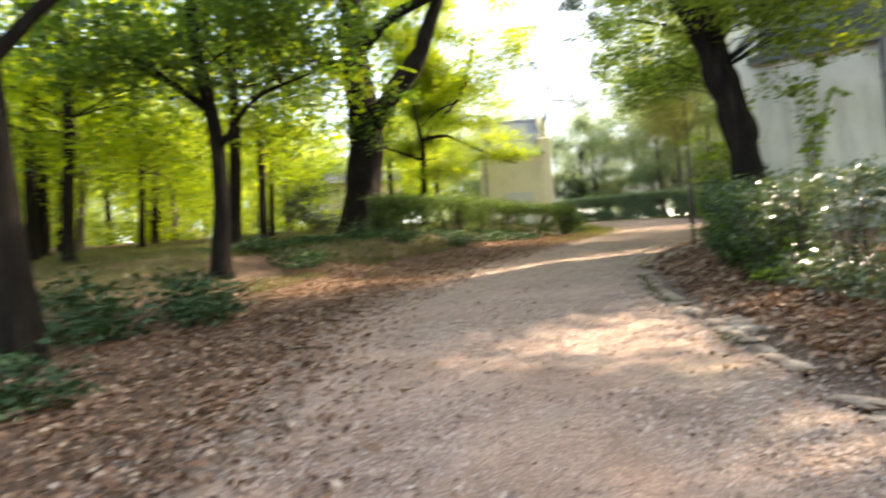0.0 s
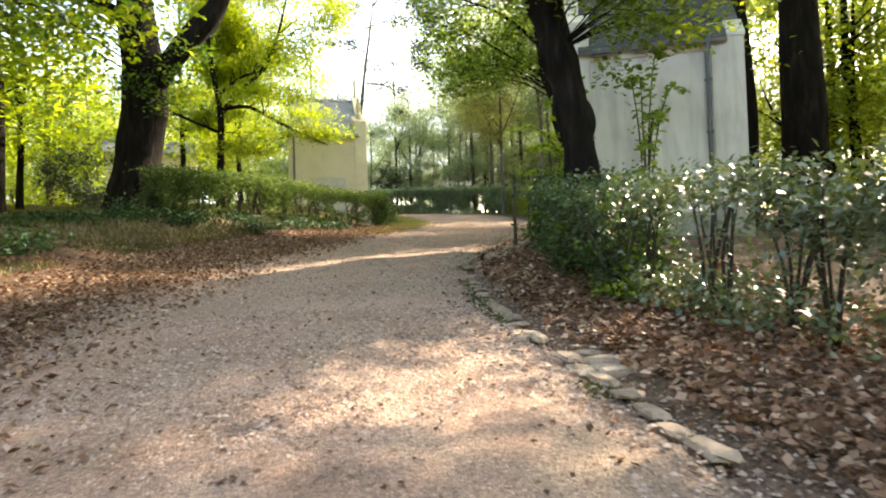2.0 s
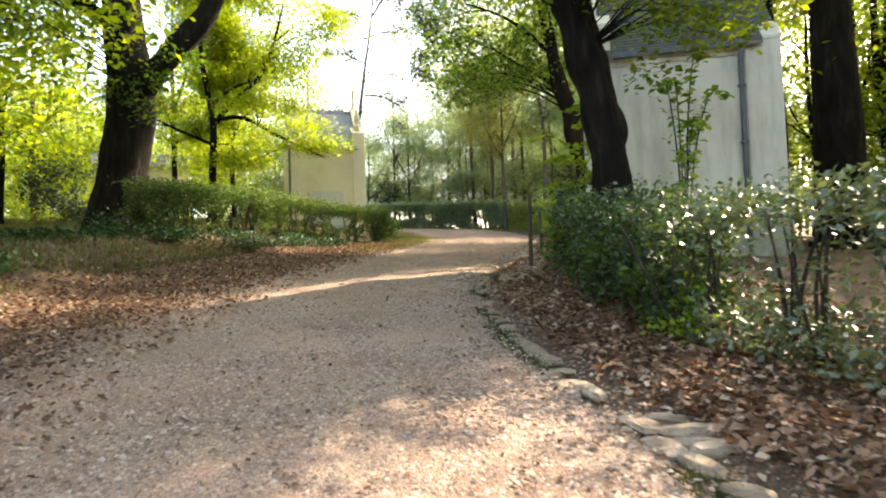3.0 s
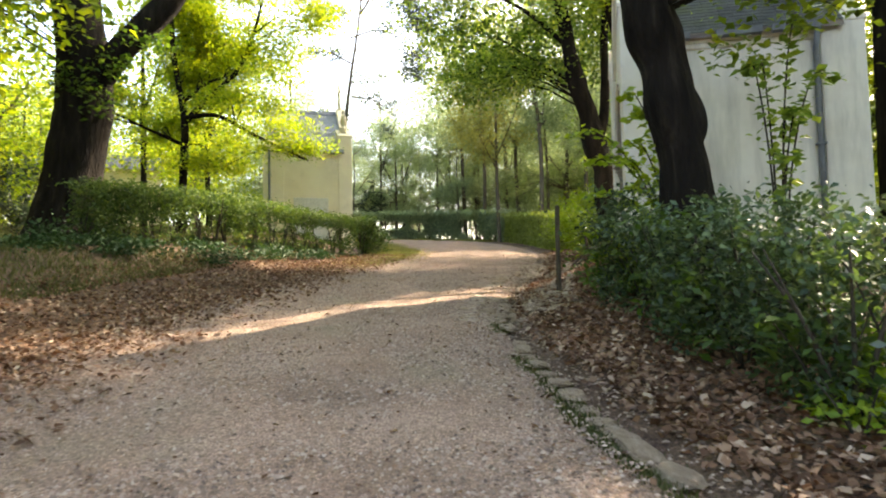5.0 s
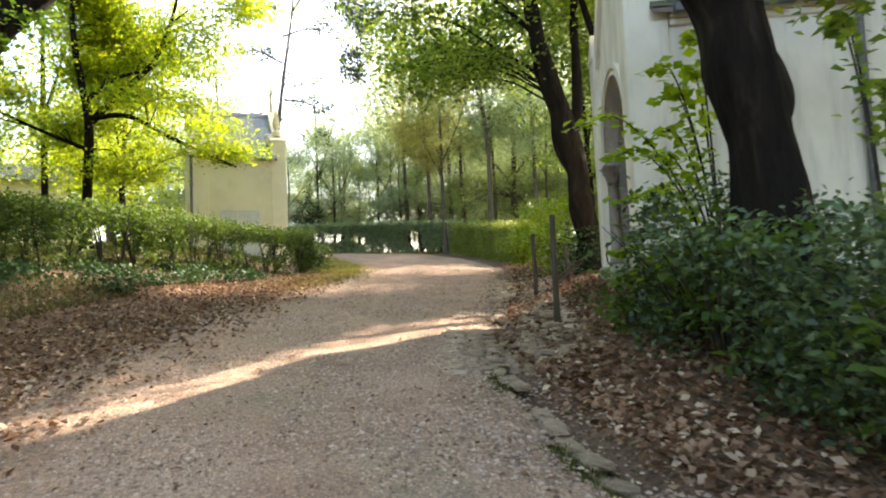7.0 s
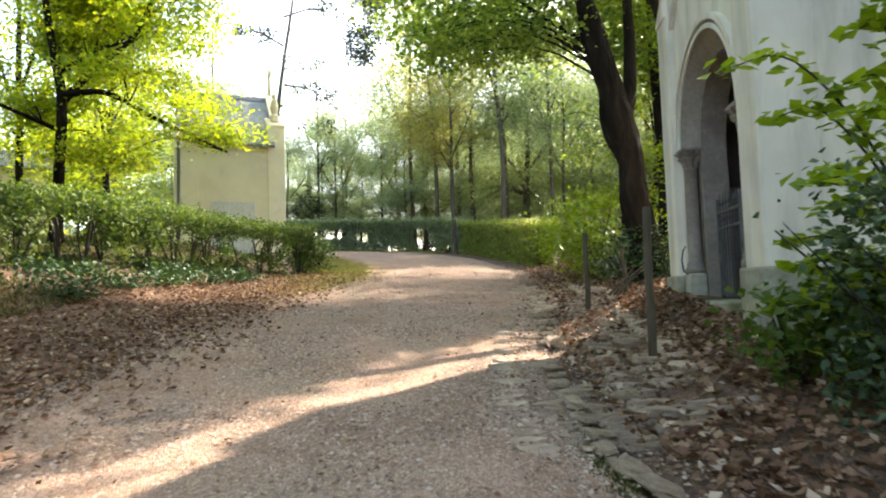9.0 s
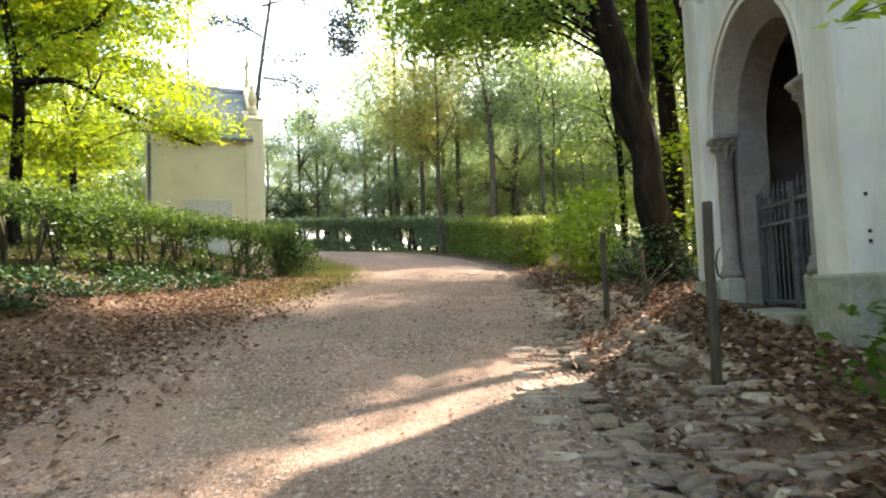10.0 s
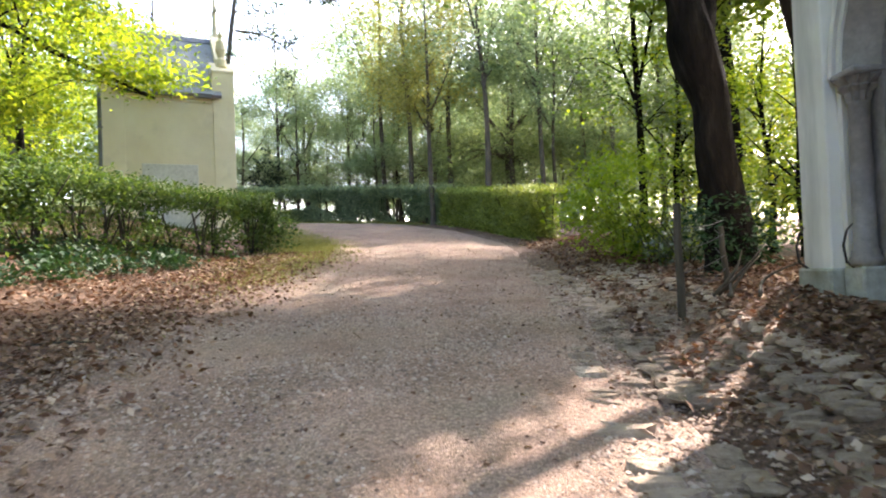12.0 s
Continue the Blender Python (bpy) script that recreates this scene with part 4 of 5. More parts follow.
# Out of view: this low crown is added to thin a sun patch.
make_tree("woodland_tree", 11.4, 9.0, "unseen low-crowned tree added to thin the sun on the lane",
          [(0, 0, 0, 0.22), (0.1, 0, 3, 0.19), (0.0, 0.1, 6, 0.14), (0, 0, 9.4, 0.05)], [[(0, 0, 5.6, 0.09), (0.9, 0.3, 7.2, 0.06), (1.5, 0.5, 8.4, 0.02)]],
          [(0, 0, 8.7, 2.1, 2.1, 1.4), (-0.6, -0.8, 9.2, 1.6, 1.6, 1.0), (0.2, 1.5, 8.5, 1.1, 0.9, 0.9)], 155, 32, 0.22, M_leaf_wood, spread=0.45, twigs=20, hole=0.0, hollow=0.2, group="trees behind the chapel")
rng = np.random.default_rng(21)
# woodland: a few kinds of tree, each copied at many places
def kind_tree(name, label, h, r, blobs, clumps, per, size, leaf, bark, group, stems=1, spread=0.55, hole=0.25):
    tr = make_tree(name, 0, 0, label, [(0, 0, 0, r), (0.1, 0, h * 0.3, r * 0.8), (-0.1, 0.1, h * 0.6, r * 0.55), (0.1, 0, h * 0.95, r * 0.15)],
                   [[(0.05, 0, h * 0.35, r * 0.45), (0.9, 0.4, h * 0.5, r * 0.3), (1.6, 0.6, h * 0.62, r * 0.1)], [(0, 0, h * 0.42, r * 0.45), (-1.0, -0.3, h * 0.56, r * 0.3), (-1.7, -0.5, h * 0.68, r * 0.1)]],
                   blobs, clumps, per, size, leaf, bark, spread, 26, hole, group, z=0, sides=8)
    return tr


def plant(tr, spots):
    for i, (x, y, s, a) in enumerate(spots):
        m = pose(x, y, gh(x, y) - 0.05, 0, 0, a) @ Matrix.Diagonal((s, s, s * (0.9 + 0.2 * ((i * 7) % 5) / 5), 1))
        if i == 0:
            tr.matrix_world = m
        else:
            copy_thing(tr, m)


def scatter(x0, x1, y0, y1, n, gap, avoid=None, smin=0.8, smax=1.25):
    out = []
    for _ in range(n * 40):
        x, y = rng.uniform(x0, x1), rng.uniform(y0, y1)
        if avoid and avoid(x, y):
            continue
        if all((x - a) ** 2 + (y - b) ** 2 > gap ** 2 for a, b, *_ in out):
            out.append((x, y, rng.uniform(smin, smax), rng.uniform(0, 360)))
        if len(out) == n:
            break
    return out


def spare_left(x, y):
    return (x > left_edge(y) - 7 and y < 38) or (abs(x + 3) < 3 and abs(y - 24.7) < 4) or (x > -3.2 and 30 < y < 39) or (x > 1.5 and y > 38) or (abs(x + 5.5) < 4 and abs(y - 46) < 4)


LEFT_WOOD = scatter(-38, 2, 12, 66, 64, 3.3, spare_left)
kind_a = kind_tree("beech", "slim woodland tree with sunlit yellow-green leaves", 13, 0.15, [(0, 0, 8.6, 3.0, 3.0, 4.0), (0.6, 0.3, 4.0, 2.6, 2.6, 1.6)], 150, 36, 0.19, M_leaf_maple, M_bark, "left wood")
plant(kind_a, LEFT_WOOD[0::2])
kind_b = kind_tree("hornbeam", "woodland tree with bright layered foliage", 9, 0.13, [(0, 0, 5.6, 2.8, 2.8, 3.0), (-0.5, 0.3, 2.4, 2.4, 2.4, 1.3)], 140, 36, 0.17, M_leaf_maple, M_bark_pale, "left wood")
plant(kind_b, LEFT_WOOD[1::2])


def spare_far(x, y):
    return x < left_edge(y) - 1 and y < 44 or x < gutter_x(min(y, 44)) + 2.5 and y < 50 or (5 < x < 15 and y < 53) or (x > 27 and y < 50) or (x < 27 and 22.6 < y - 0.478 * x < 27.6)


FAR_WOOD = scatter(2, 44, 26, 66, 46, 3.0, spare_far)
kind_c = kind_tree("ash", "tall thin tree in the far wood, greyed for haze", 15, 0.10, [(0, 0, 10, 2.6, 2.6, 4.8), (0.3, 0.2, 7.4, 2.2, 2.2, 1.6)], 200, 42, 0.14, M_leaf_haze_far, M_bark_pale, "far wood", hole=0.4)
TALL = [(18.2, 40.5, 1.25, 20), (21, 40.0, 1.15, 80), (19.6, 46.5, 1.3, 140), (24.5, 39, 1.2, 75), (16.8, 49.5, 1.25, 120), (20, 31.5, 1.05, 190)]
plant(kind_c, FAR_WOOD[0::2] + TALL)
kind_d = kind_tree("birch", "thin-stemmed tree with loose foliage in the far wood", 11, 0.07, [(0, 0, 7.0, 2.2, 2.2, 4.0), (0.2, 0.1, 4.6, 1.9, 1.9, 1.4)], 230, 42, 0.135, M_leaf_haze_far, M_bark_pale, "far wood", hole=0.35)
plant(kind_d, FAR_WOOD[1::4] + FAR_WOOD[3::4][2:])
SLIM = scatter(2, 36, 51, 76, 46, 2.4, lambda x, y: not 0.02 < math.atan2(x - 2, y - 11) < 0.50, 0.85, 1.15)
kind_j = kind_tree("aspen", "slim tree with fine leaves tinted blue-green for haze, against the sky", 12, 0.11, [(0, 0, 7.2, 2.5, 2.5, 3.6), (0.3, -0.2, 3.6, 2.0, 2.0, 1.7), (-0.4, 0.2, 10.2, 1.6, 1.6, 1.6)], 185, 40, 0.14, M_leaf_haze_far, M_bark_pale, "far wood", hole=0.36)
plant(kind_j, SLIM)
kind_e = kind_tree("elm", "tree with yellowing leaves in the far wood", 14, 0.12, [(0, 0, 9.4, 2.4, 2.4, 4.2), (0.2, 0.1, 7.2, 2.0, 2.0, 1.8)], 200, 42, 0.14, M_leaf_gold, M_bark_pale, "far wood", hole=0.3)
plant(kind_e, FAR_WOOD[3::4][:2] + [(17.2, 46.8, 1.35, 40), (16.6, 43.0, 1.15, 100)])


kind_i = kind_tree("sycamore", "tall tree with loose sunlit foliage at the bend", 13.5, 0.14, [(0, 0, 9.2, 3.0, 3.0, 4.0), (0.5, -0.3, 5.2, 2.6, 2.6, 1.6), (-0.6, 0.3, 2.8, 1.8, 1.8, 1.0)], 160, 36, 0.15, M_leaf_sun, M_bark, "trees at the bend", hole=0.36)
plant(kind_i, [(16.2, 28.6, 0.9, 55), (22.5, 28.0, 1.1, 20)])


kind_k = kind_tree("field_maple", "broad tree with a rounded crown in the far wood, greyed for haze", 11, 0.13, [(0, 0, 6.0, 3.2, 3.2, 3.2), (1.0, 0.5, 3.2, 2.4, 2.4, 1.7), (-0.8, 0.3, 9.0, 2.3, 2.3, 2.0), (-1.2, -0.6, 2.6, 2.0, 2.0, 1.3)], 300, 40, 0.13, M_leaf_mist, M_bark_pale, "far wood", hole=0.3)
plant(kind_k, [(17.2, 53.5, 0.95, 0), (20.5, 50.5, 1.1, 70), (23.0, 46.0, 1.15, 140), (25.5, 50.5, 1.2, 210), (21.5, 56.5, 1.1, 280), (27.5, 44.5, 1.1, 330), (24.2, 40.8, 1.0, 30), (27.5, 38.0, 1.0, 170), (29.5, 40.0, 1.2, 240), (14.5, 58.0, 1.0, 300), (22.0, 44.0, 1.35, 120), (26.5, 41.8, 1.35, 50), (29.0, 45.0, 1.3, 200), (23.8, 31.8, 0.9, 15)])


def spare_right(x, y):
    return x < gutter_x(y) + 4.5 or (5.5 < x < 13 and 11 < y < 21.5) or x < 9.5 or (x > 24 and y > 13) or y > 19 or (x < 23 and abs(y - 8.6 - (x - 5.1) * 0.478) < 1.7)


RIGHT_WOOD = scatter(9, 44, -6, 34, 32, 3.6, spare_right)
kind_f = kind_tree("oak", "broad-leaved tree in the wood behind the chapel", 12, 0.19, [(0, 0, 8.2, 2.8, 2.8, 3.2), (0.4, 0.4, 4.0, 2.4, 2.4, 1.2)], 150, 36, 0.20, M_leaf_wood, M_bark, "right wood")
plant(kind_f, RIGHT_WOOD[0::2] + [(16.9, 16.9, 0.95, 30), (18.5, 19.0, 0.95, 70), (22.5, 20.0, 1.05, 10), (24.0, 22.5, 1.1, 190), (20.6, 17.0, 1.05, 150), (21.5, 12.0, 1.0, 240), (22.5, 8.0, 1.0, 200)])
make_tree("slanting_tree", 11.9, 20.2, "thin dark leaning tree stem behind the chapel", [(0, 0, 0, 0.13), (-0.2, 0.1, 1.5, 0.12), (-0.6, 0.2, 3.2, 0.11), (-1.3, 0.3, 5.2, 0.09), (-2.0, 0.4, 7.5, 0.05)], [], [(-1.9, 0.4, 7.2, 1.5, 1.2, 1.0)], 40, 26, 0.18, M_leaf_wood, twigs=10)
kind_g = kind_tree("hazel", "many-leaved small tree in the wood behind the chapel", 8, 0.10, [(0, 0, 4.8, 2.5, 2.5, 3.0), (0.2, 0.2, 1.8, 2.2, 2.2, 1.3)], 95, 34, 0.17, M_leaf_maple, M_bark, "right wood")
plant(kind_g, RIGHT_WOOD[1::2] + [(19.4, 9.6, 1.2, 120), (20.6, 16.0, 1.1, 200), (17.8, 5.6, 1.0, 300), (22.5, 12.0, 1.2, 250), (21.5, 6.0, 1.1, 90), (15.4, 24.0, 0.95, 10), (17.4, 28.4, 1.1, 130), (18.8, 25.2, 1.1, 220), (21.5, 29.8, 1.2, 310), (13.8, 22.2, 0.75, 75), (20.5, 22.0, 1.2, 160)])


rng = np.random.default_rng(31)
# ---- hedges along the lane ----
make_hedge([(4.95, 1.5), (5.1, 5), (5.12, 7), (5.0, 9.2)], 1.46, 0.95, 4200, 0.08, M_leaf_hedge, "straggly evergreen hedge with bare stems and glossy leaves", 0.13, 0.6, top_wave=0.2, tuft=0.35, skirt=0.8)
make_hedge([(4.95, 9.3), (5.3, 11), (5.75, 12.6), (6.1, 13.7)], 1.32, 1.2, 4000, 0.075, M_leaf_dark, "dense dark evergreen hedge round the leaning trunk", 0.6, 0.0, top_wave=0.3, tuft=0.2)
make_hedge([(-2.2, 22.3), (-0.2, 24.6), (1.7, 26.9), (3.6, 28.8), (5.9, 30.6)], 1.42, 1.05, 5600, 0.08, M_leaf_privet, "clipped green hedge with open stems along the bank", 0.12, 0.36, top_wave=0.06, tuft=0.6)
make_hedge([(14.9, 31.6), (15.9, 35), (16.9, 39), (17.2, 42.5)], 1.72, 1.15, 5200, 0.10, M_leaf_olive, "clipped boxy hedge with olive-green leaves at the bend", 0.85, 0.0, top_wave=0.05)
make_hedge([(17.2, 42.8), (16.8, 45.0), (14.4, 47.5), (11.0, 49.0), (6.5, 50)], 1.9, 1.2, 5000, 0.14, M_leaf_haze_far, "long hedge closing the far bend, greyed for haze", 0.6, 0.12, top_wave=0.06)


rng = np.random.default_rng(41)
# ---- the tall pine, its drooping bough, distant woods and undergrowth ----
make_tree("pine", 7.6, 43.5, "tall thin pine with sparse drooping boughs",
          [(-1.2, 0, 0, 0.16), (-0.5, 0, 5, 0.12), (0.0, 0, 9, 0.095), (0.6, 0, 13, 0.07), (1.2, 0, 18, 0.04), (1.4, 0, 20, 0.02)],
          [[(0.1, 0, 8.5, 0.06), (1.4, -0.5, 8.2, 0.04), (2.6, -1, 7.2, 0.015)], [(0.1, 0, 10.5, 0.06), (-1.3, -0.4, 10.9, 0.04), (-2.4, -0.8, 10.5, 0.015)], [(0.1, 0, 12, 0.06), (1.6, -0.8, 12.3, 0.04), (3.2, -1.4, 11.6, 0.015)],
           [(0.7, 0, 13.5, 0.07), (1.4, -3, 14.2, 0.055), (1.9, -5.5, 13.4, 0.04), (2.1, -7, 11.0, 0.025), (2.0, -7.4, 7.4, 0.008)], [(0.2, 0, 13.4, 0.05), (-1.5, 0.3, 13.8, 0.03), (-2.5, 0.5, 13.2, 0.01)]],
          [(1.6, -0.7, 8.2, 1.3, 0.7, 0.4), (-1.4, -0.5, 10.8, 1.2, 0.7, 0.3), (2.0, -1, 12.1, 1.5, 0.8, 0.4), (2.05, -7.0, 9.8, 1.0, 1.0, 2.2), (1.9, -7.0, 8.2, 0.8, 0.8, 0.9), (2.5, -7.0, 11.2, 1.3, 1.0, 1.5), (1.6, -7.0, 11.8, 1.4, 1.0, 1.2), (2.4, -5.4, 13, 1.8, 1.2, 0.9), (0.4, 0, 18, 1.5, 1.5, 2.5), (0.9, -0.3, 9.6, 1.2, 0.8, 0.25), (-1.0, -0.4, 7.2, 1.1, 0.7, 0.3), (1.3, -0.6, 6.4, 1.1, 0.7, 0.3), (-0.8, 0.2, 13.4, 1.6, 0.8, 0.4), (1.4, -0.2, 14.8, 1.5, 0.9, 0.5), (-0.4, 0.0, 16.0, 1.2, 0.9, 0.5)],
          560, 36, 0.13, M_leaf_conifer, M_bark_pale, spread=0.24, twigs=80, hole=0.1, sides=8, flat=0.6, category="tree")

RING = []
for i in range(38):
    a = radians(-75 + 150 * i / 37.0)
    d = 74 + 16 * rng.random()
    RING.append((6 + d * math.sin(a), 12 + d * math.cos(a), rng.uniform(1.1, 1.5), rng.uniform(0, 360)))
# Unseen trees behind the start, added to close off light and reflections.
for i in range(26):
    a = radians(75 + 210 * i / 25.0)
    d = 16 + 22 * rng.random()
    RING.append((1 + d * math.sin(a), 0 + d * math.cos(a), rng.uniform(0.9, 1.2), rng.uniform(0, 360)))
RING = [r for r in RING if not 3 < math.degrees(math.atan2(r[0] - 2, r[1] - 11)) < 25]
RING = [r for r in RING if not (left_edge(max(r[1], -29)) - 2.5 < r[0] < gutter_x(max(r[1], -29)) + 3 and r[1] < 20)]
kind_h = kind_tree("lime", "leafy tree in the surrounding wood", 14, 0.2, [(0, 0, 8.5, 3.6, 3.6, 5.0), (0.3, 0.2, 3.2, 3.2, 3.2, 2.0)], 260, 26, 0.36, M_leaf_haze_far, M_bark, "surrounding wood", spread=0.7)
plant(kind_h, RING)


def low_bush(name, x, y, r, h, n, size, leaf, label, stems=6, category="bush", group=""):
    """A rounded, uneven bush: stems fanning out under loose sprays of leaves."""
    z = gh(x, y) - 0.03
    b = thing(name, x, y, z, 0, label, category, group)
    if stems:
        br = []
        for _ in range(stems):
            dx, dy = rng.normal(0, r * 0.45, 2)
            br.append([(dx * 0.1, dy * 0.1, 0, 0.014), (dx * 0.6, dy * 0.6, h * 0.5, 0.010), (dx * 1.2, dy * 1.2, h * 0.92, 0.004)])
        for q in br:
            tubes("stem", [q], M_stem, b, 5, 3)
    c = clump_centres([(0, 0, h * 0.55, r, r, h * 0.5), (r * 0.3, -r * 0.2, h * 0.35, r * 0.8, r * 0.8, h * 0.35)], max(n // 14, 4), 0.12, 0.45)
    p = sprays(c, 14, r * 0.16 + 0.05, 0.5)
    p[:, 2] = np.maximum(p[:, 2], 0.02)
    child("foliage", leaf_mesh("foliage", p, size, leaf, 0.7), b)
    return b


def undergrowth(name, spots, label, leaf, size):
    P = []
    for x, y, s, a in spots:
        g = gh(x, y)
        c = clump_centres([(x, y, g + 0.6 * s, 1.3 * s, 1.3 * s, 0.7 * s)], 16, 0.1, 0.2)
        P.append(sprays(c, 16, 0.4, 0.5))
    P = np.vstack(P)
    keep = np.array([p[2] > gh(p[0], p[1]) for p in P])
    tagged(new(name, leaf_mesh(name, P[keep], size, leaf, 0.8)), label, "undergrowth", kind="stuff")


undergrowth("undergrowth", scatter(10, 50, 22, 66, 38, 2.3, lambda x, y: spare_far(x, y) or x < gutter_x(min(y, 44)) + 4 or math.atan2(x - 2, y - 11) < 0.42, 0.9, 1.9), "tangled green undergrowth in the far wood", M_leaf_haze_far, 0.24)
undergrowth("undergrowth", scatter(-40, -4, 24, 70, 110, 2.0, lambda x, y: spare_left(x, y) or y < 30 + 0.3 * (x + 20), 0.8, 1.6), "sunlit low saplings in the wood", M_leaf_maple, 0.22)
undergrowth("undergrowth", scatter(10, 46, -4, 30, 60, 2.4, lambda x, y: spare_right(x, y) or x < 11.5 and y < 13, 0.8, 1.6), "leafy undergrowth behind the chapel", M_leaf_wood, 0.2)


rng = np.random.default_rng(51)
# ---- bushes and low plants ----
for bx, by, br, bh, n in ((-5.0, 8.5, 1.0, 0.8, 1300), (-4.0, 9.7, 0.95, 0.7, 1200), (-3.8, 5.6, 0.6, 0.45, 500), (-3.6, 15.0, 0.8, 0.45, 600), (-4.8, 16.4, 0.6, 0.4, 400), (-3.0, 21.6, 0.8, 0.5, 500), (-1.7, 21.2, 0.7, 0.35, 500)):
    low_bush("evergreen_bush", bx, by, br, bh, n, 0.11, M_leaf_ivy, "low dark-green evergreen bush on the leafy bank", group="bank bushes")
for bx, by in ((0.4, 22.9), (1.0, 24.2), (1.7, 25.2), (2.5, 26.2), (3.4, 27.2)):
    low_bush("ivy_patch", bx, by, 0.55, 0.28, 420, 0.09, M_leaf_ivy, "dark ivy creeping at the foot of the hedge", 0, "ivy", "ivy under the hedge")
low_bush("ivy_patch", -3.0, 24.3, 1.15, 0.75, 1500, 0.11, M_leaf_ivy, "ivy growing round the foot of the old tree", 0, "ivy")
low_bush("weed_tuft", 4.55, 9.25, 0.28, 0.42, 260, 0.085, M_leaf_bright, "bright yellow-green weed sprouting under the hedge", 3, "plant")
low_bush("shrub", 12.2, 25.0, 1.35, 2.2, 4200, 0.12, M_leaf_bright, "leafy bright-green shrub at the end of the hedge")
low_bush("shrub", 11.2, 23.2, 0.9, 1.2, 1300, 0.12, M_leaf_wood, "loose green shrub beside the forked tree")
low_bush("shrub", 10.9, 22.2, 0.7, 0.9, 900, 0.10, M_leaf_hedge, "dark shrub at the foot of the forked tree")
low_bush("shrub", 7.05, 14.4, 0.5, 0.75, 1200, 0.10, M_leaf_hedge, "dark glossy shrub at the chapel corner")
low_bush("shrub", 6.5, 13.4, 0.55, 1.1, 1200, 0.11, M_leaf_wood, "green shrub at the end of the dark hedge")
for bx, by, br, bh in ((5.0, 10.7, 0.55, 1.05), (5.35, 11.9, 0.6, 1.25), (4.75, 9.6, 0.45, 0.8), (5.9, 12.9, 0.5, 1.45)):
    low_bush("bramble", bx, by, br, bh, 420, 0.115, M_leaf_oak, "broad-leaved bramble growing through the dark hedge", 5, "bush", "brambles in the hedge")
low_bush("hedge_end_bush", 5.75, 30.35, 0.75, 1.4, 2200, 0.10, M_leaf_privet, "thick rounded bush ending the clipped hedge")
low_bush("ivy_patch", 10.1, 20.75, 0.55, 1.1, 900, 0.10, M_leaf_ivy, "ivy climbing the foot of the forked tree", 0, "ivy")
low_bush("yew_bush", 10.9, 53.5, 0.9, 4.4, 2600, 0.16, M_leaf_conifer, "dark narrow evergreen rising behind the far hedge")
low_bush("yew_bush", -6.6, 33.8, 1.5, 2.6, 2600, 0.16, M_leaf_conifer, "dark evergreen bush among the sunlit trees")


def overhanging(x, y, tips, label, size=0.11, leaf=None):
    """Arching stems with leaves set in two loose rows along each twig."""
    b = thing("sapling", x, y, gh(x, y) - 0.03, 0, label, "sapling")
    P = []
    for tip in tips:
        keys = [(0, 0, 0, 0.018), (tip[0] * 0.25, tip[1] * 0.25, tip[2] * 0.65, 0.012), (tip[0] * 0.65, tip[1] * 0.65, tip[2] * 1.02, 0.008), (*tip, 0.0022)]
        tubes("stem", [keys], M_stem, b, 6, 5)
        path = smooth_path(keys, 9)[9:, :3]
        side = unit(np.array([[-tip[1], tip[0], 0.0]]))[0]
        for i, q in enumerate(path):
            for s in (-1, 1, -0.4):
                P.append(q + side * s * size * rng.uniform(0.3, 1.1) + rng.normal(0, size * 0.35, 3) * [1, 1, 0.5])
    child("leaves", leaf_mesh("leaves", np.vstack(P), size, leaf or M_leaf_maple, 0.45, 0.78), b)


overhanging(6.75, 13.75, [(-1.35, 0.6, 2.2), (-1.0, 0.55, 1.85), (-0.25, 0.85, 1.5), (-1.25, 0.2, 0.8), (-0.5, 0.9, 1.0), (-0.9, 0.7, 0.5), (-0.1, 0.2, 2.7), (-0.6, 0.1, 2.4), (-0.7, 0.4, 1.2), (-0.9, -0.1, 2.6), (-0.7, 0.1, 2.0), (-1.1, -0.2, 1.7), (-0.5, -0.3, 2.9), (-1.3, 0.0, 1.3)], "young sapling with large bright-green leaves beside the chapel", 0.13, M_leaf_bright)
overhanging(6.9, 12.1, [(0.3, -0.2, 3.3), (-0.1, 0.3, 2.9), (0.5, 0.2, 2.4), (0.0, -0.4, 2.2), (0.3, 0.5, 3.0), (0.6, -0.3, 2.7), (-0.3, -0.5, 1.7)], "thin sapling with light-green leaves behind the dark hedge", 0.125, M_leaf_sun)
low_bush("shrub", 6.0, 14.4, 0.42, 0.7, 700, 0.10, M_leaf_oak, "dark leafy shrub in front of the chapel plinth")
low_bush("shrub", 6.25, 13.6, 0.5, 0.95, 900, 0.10, M_leaf_dark, "dark dense shrub ending the hedge near the chapel")
low_bush("shrub", 6.35, 13.95, 0.5, 0.85, 420, 0.13, M_leaf_bright, "bright broad-leaved shrub beside the chapel plinth")


rng = np.random.default_rng(61)
# ---- fence posts, wires, fallen wood ----
def post(x, y, h, r, lean, label):
    p = thing("fence_post", x, y, gh(x, y) - 0.02, 0, label, "fence post", "fence posts")
    V, Fc = tube_data([(0, 0, -0.2), (0.01, 0, h * 0.3), (lean * 0.6, 0.01, h * 0.65), (lean, 0, h - 0.01), (lean, 0, h)], [r * 1.05, r, r * 0.95, r * 0.95, r * 0.7], 9, 0.12, x)
    child("shaft", mesh_of("shaft", V, Fc, M_post, True), p)
    return p


post(6.12, 16.03, 1.52, 0.043, 0.02, "weathered round wooden fence post standing in dry leaves")
post(8.11, 19.75, 1.28, 0.045, 0.0, "short weathered fence post with slack wire")
post(9.0, 19.9, 0.8, 0.035, -0.05, "thin broken stake near the chapel corner")
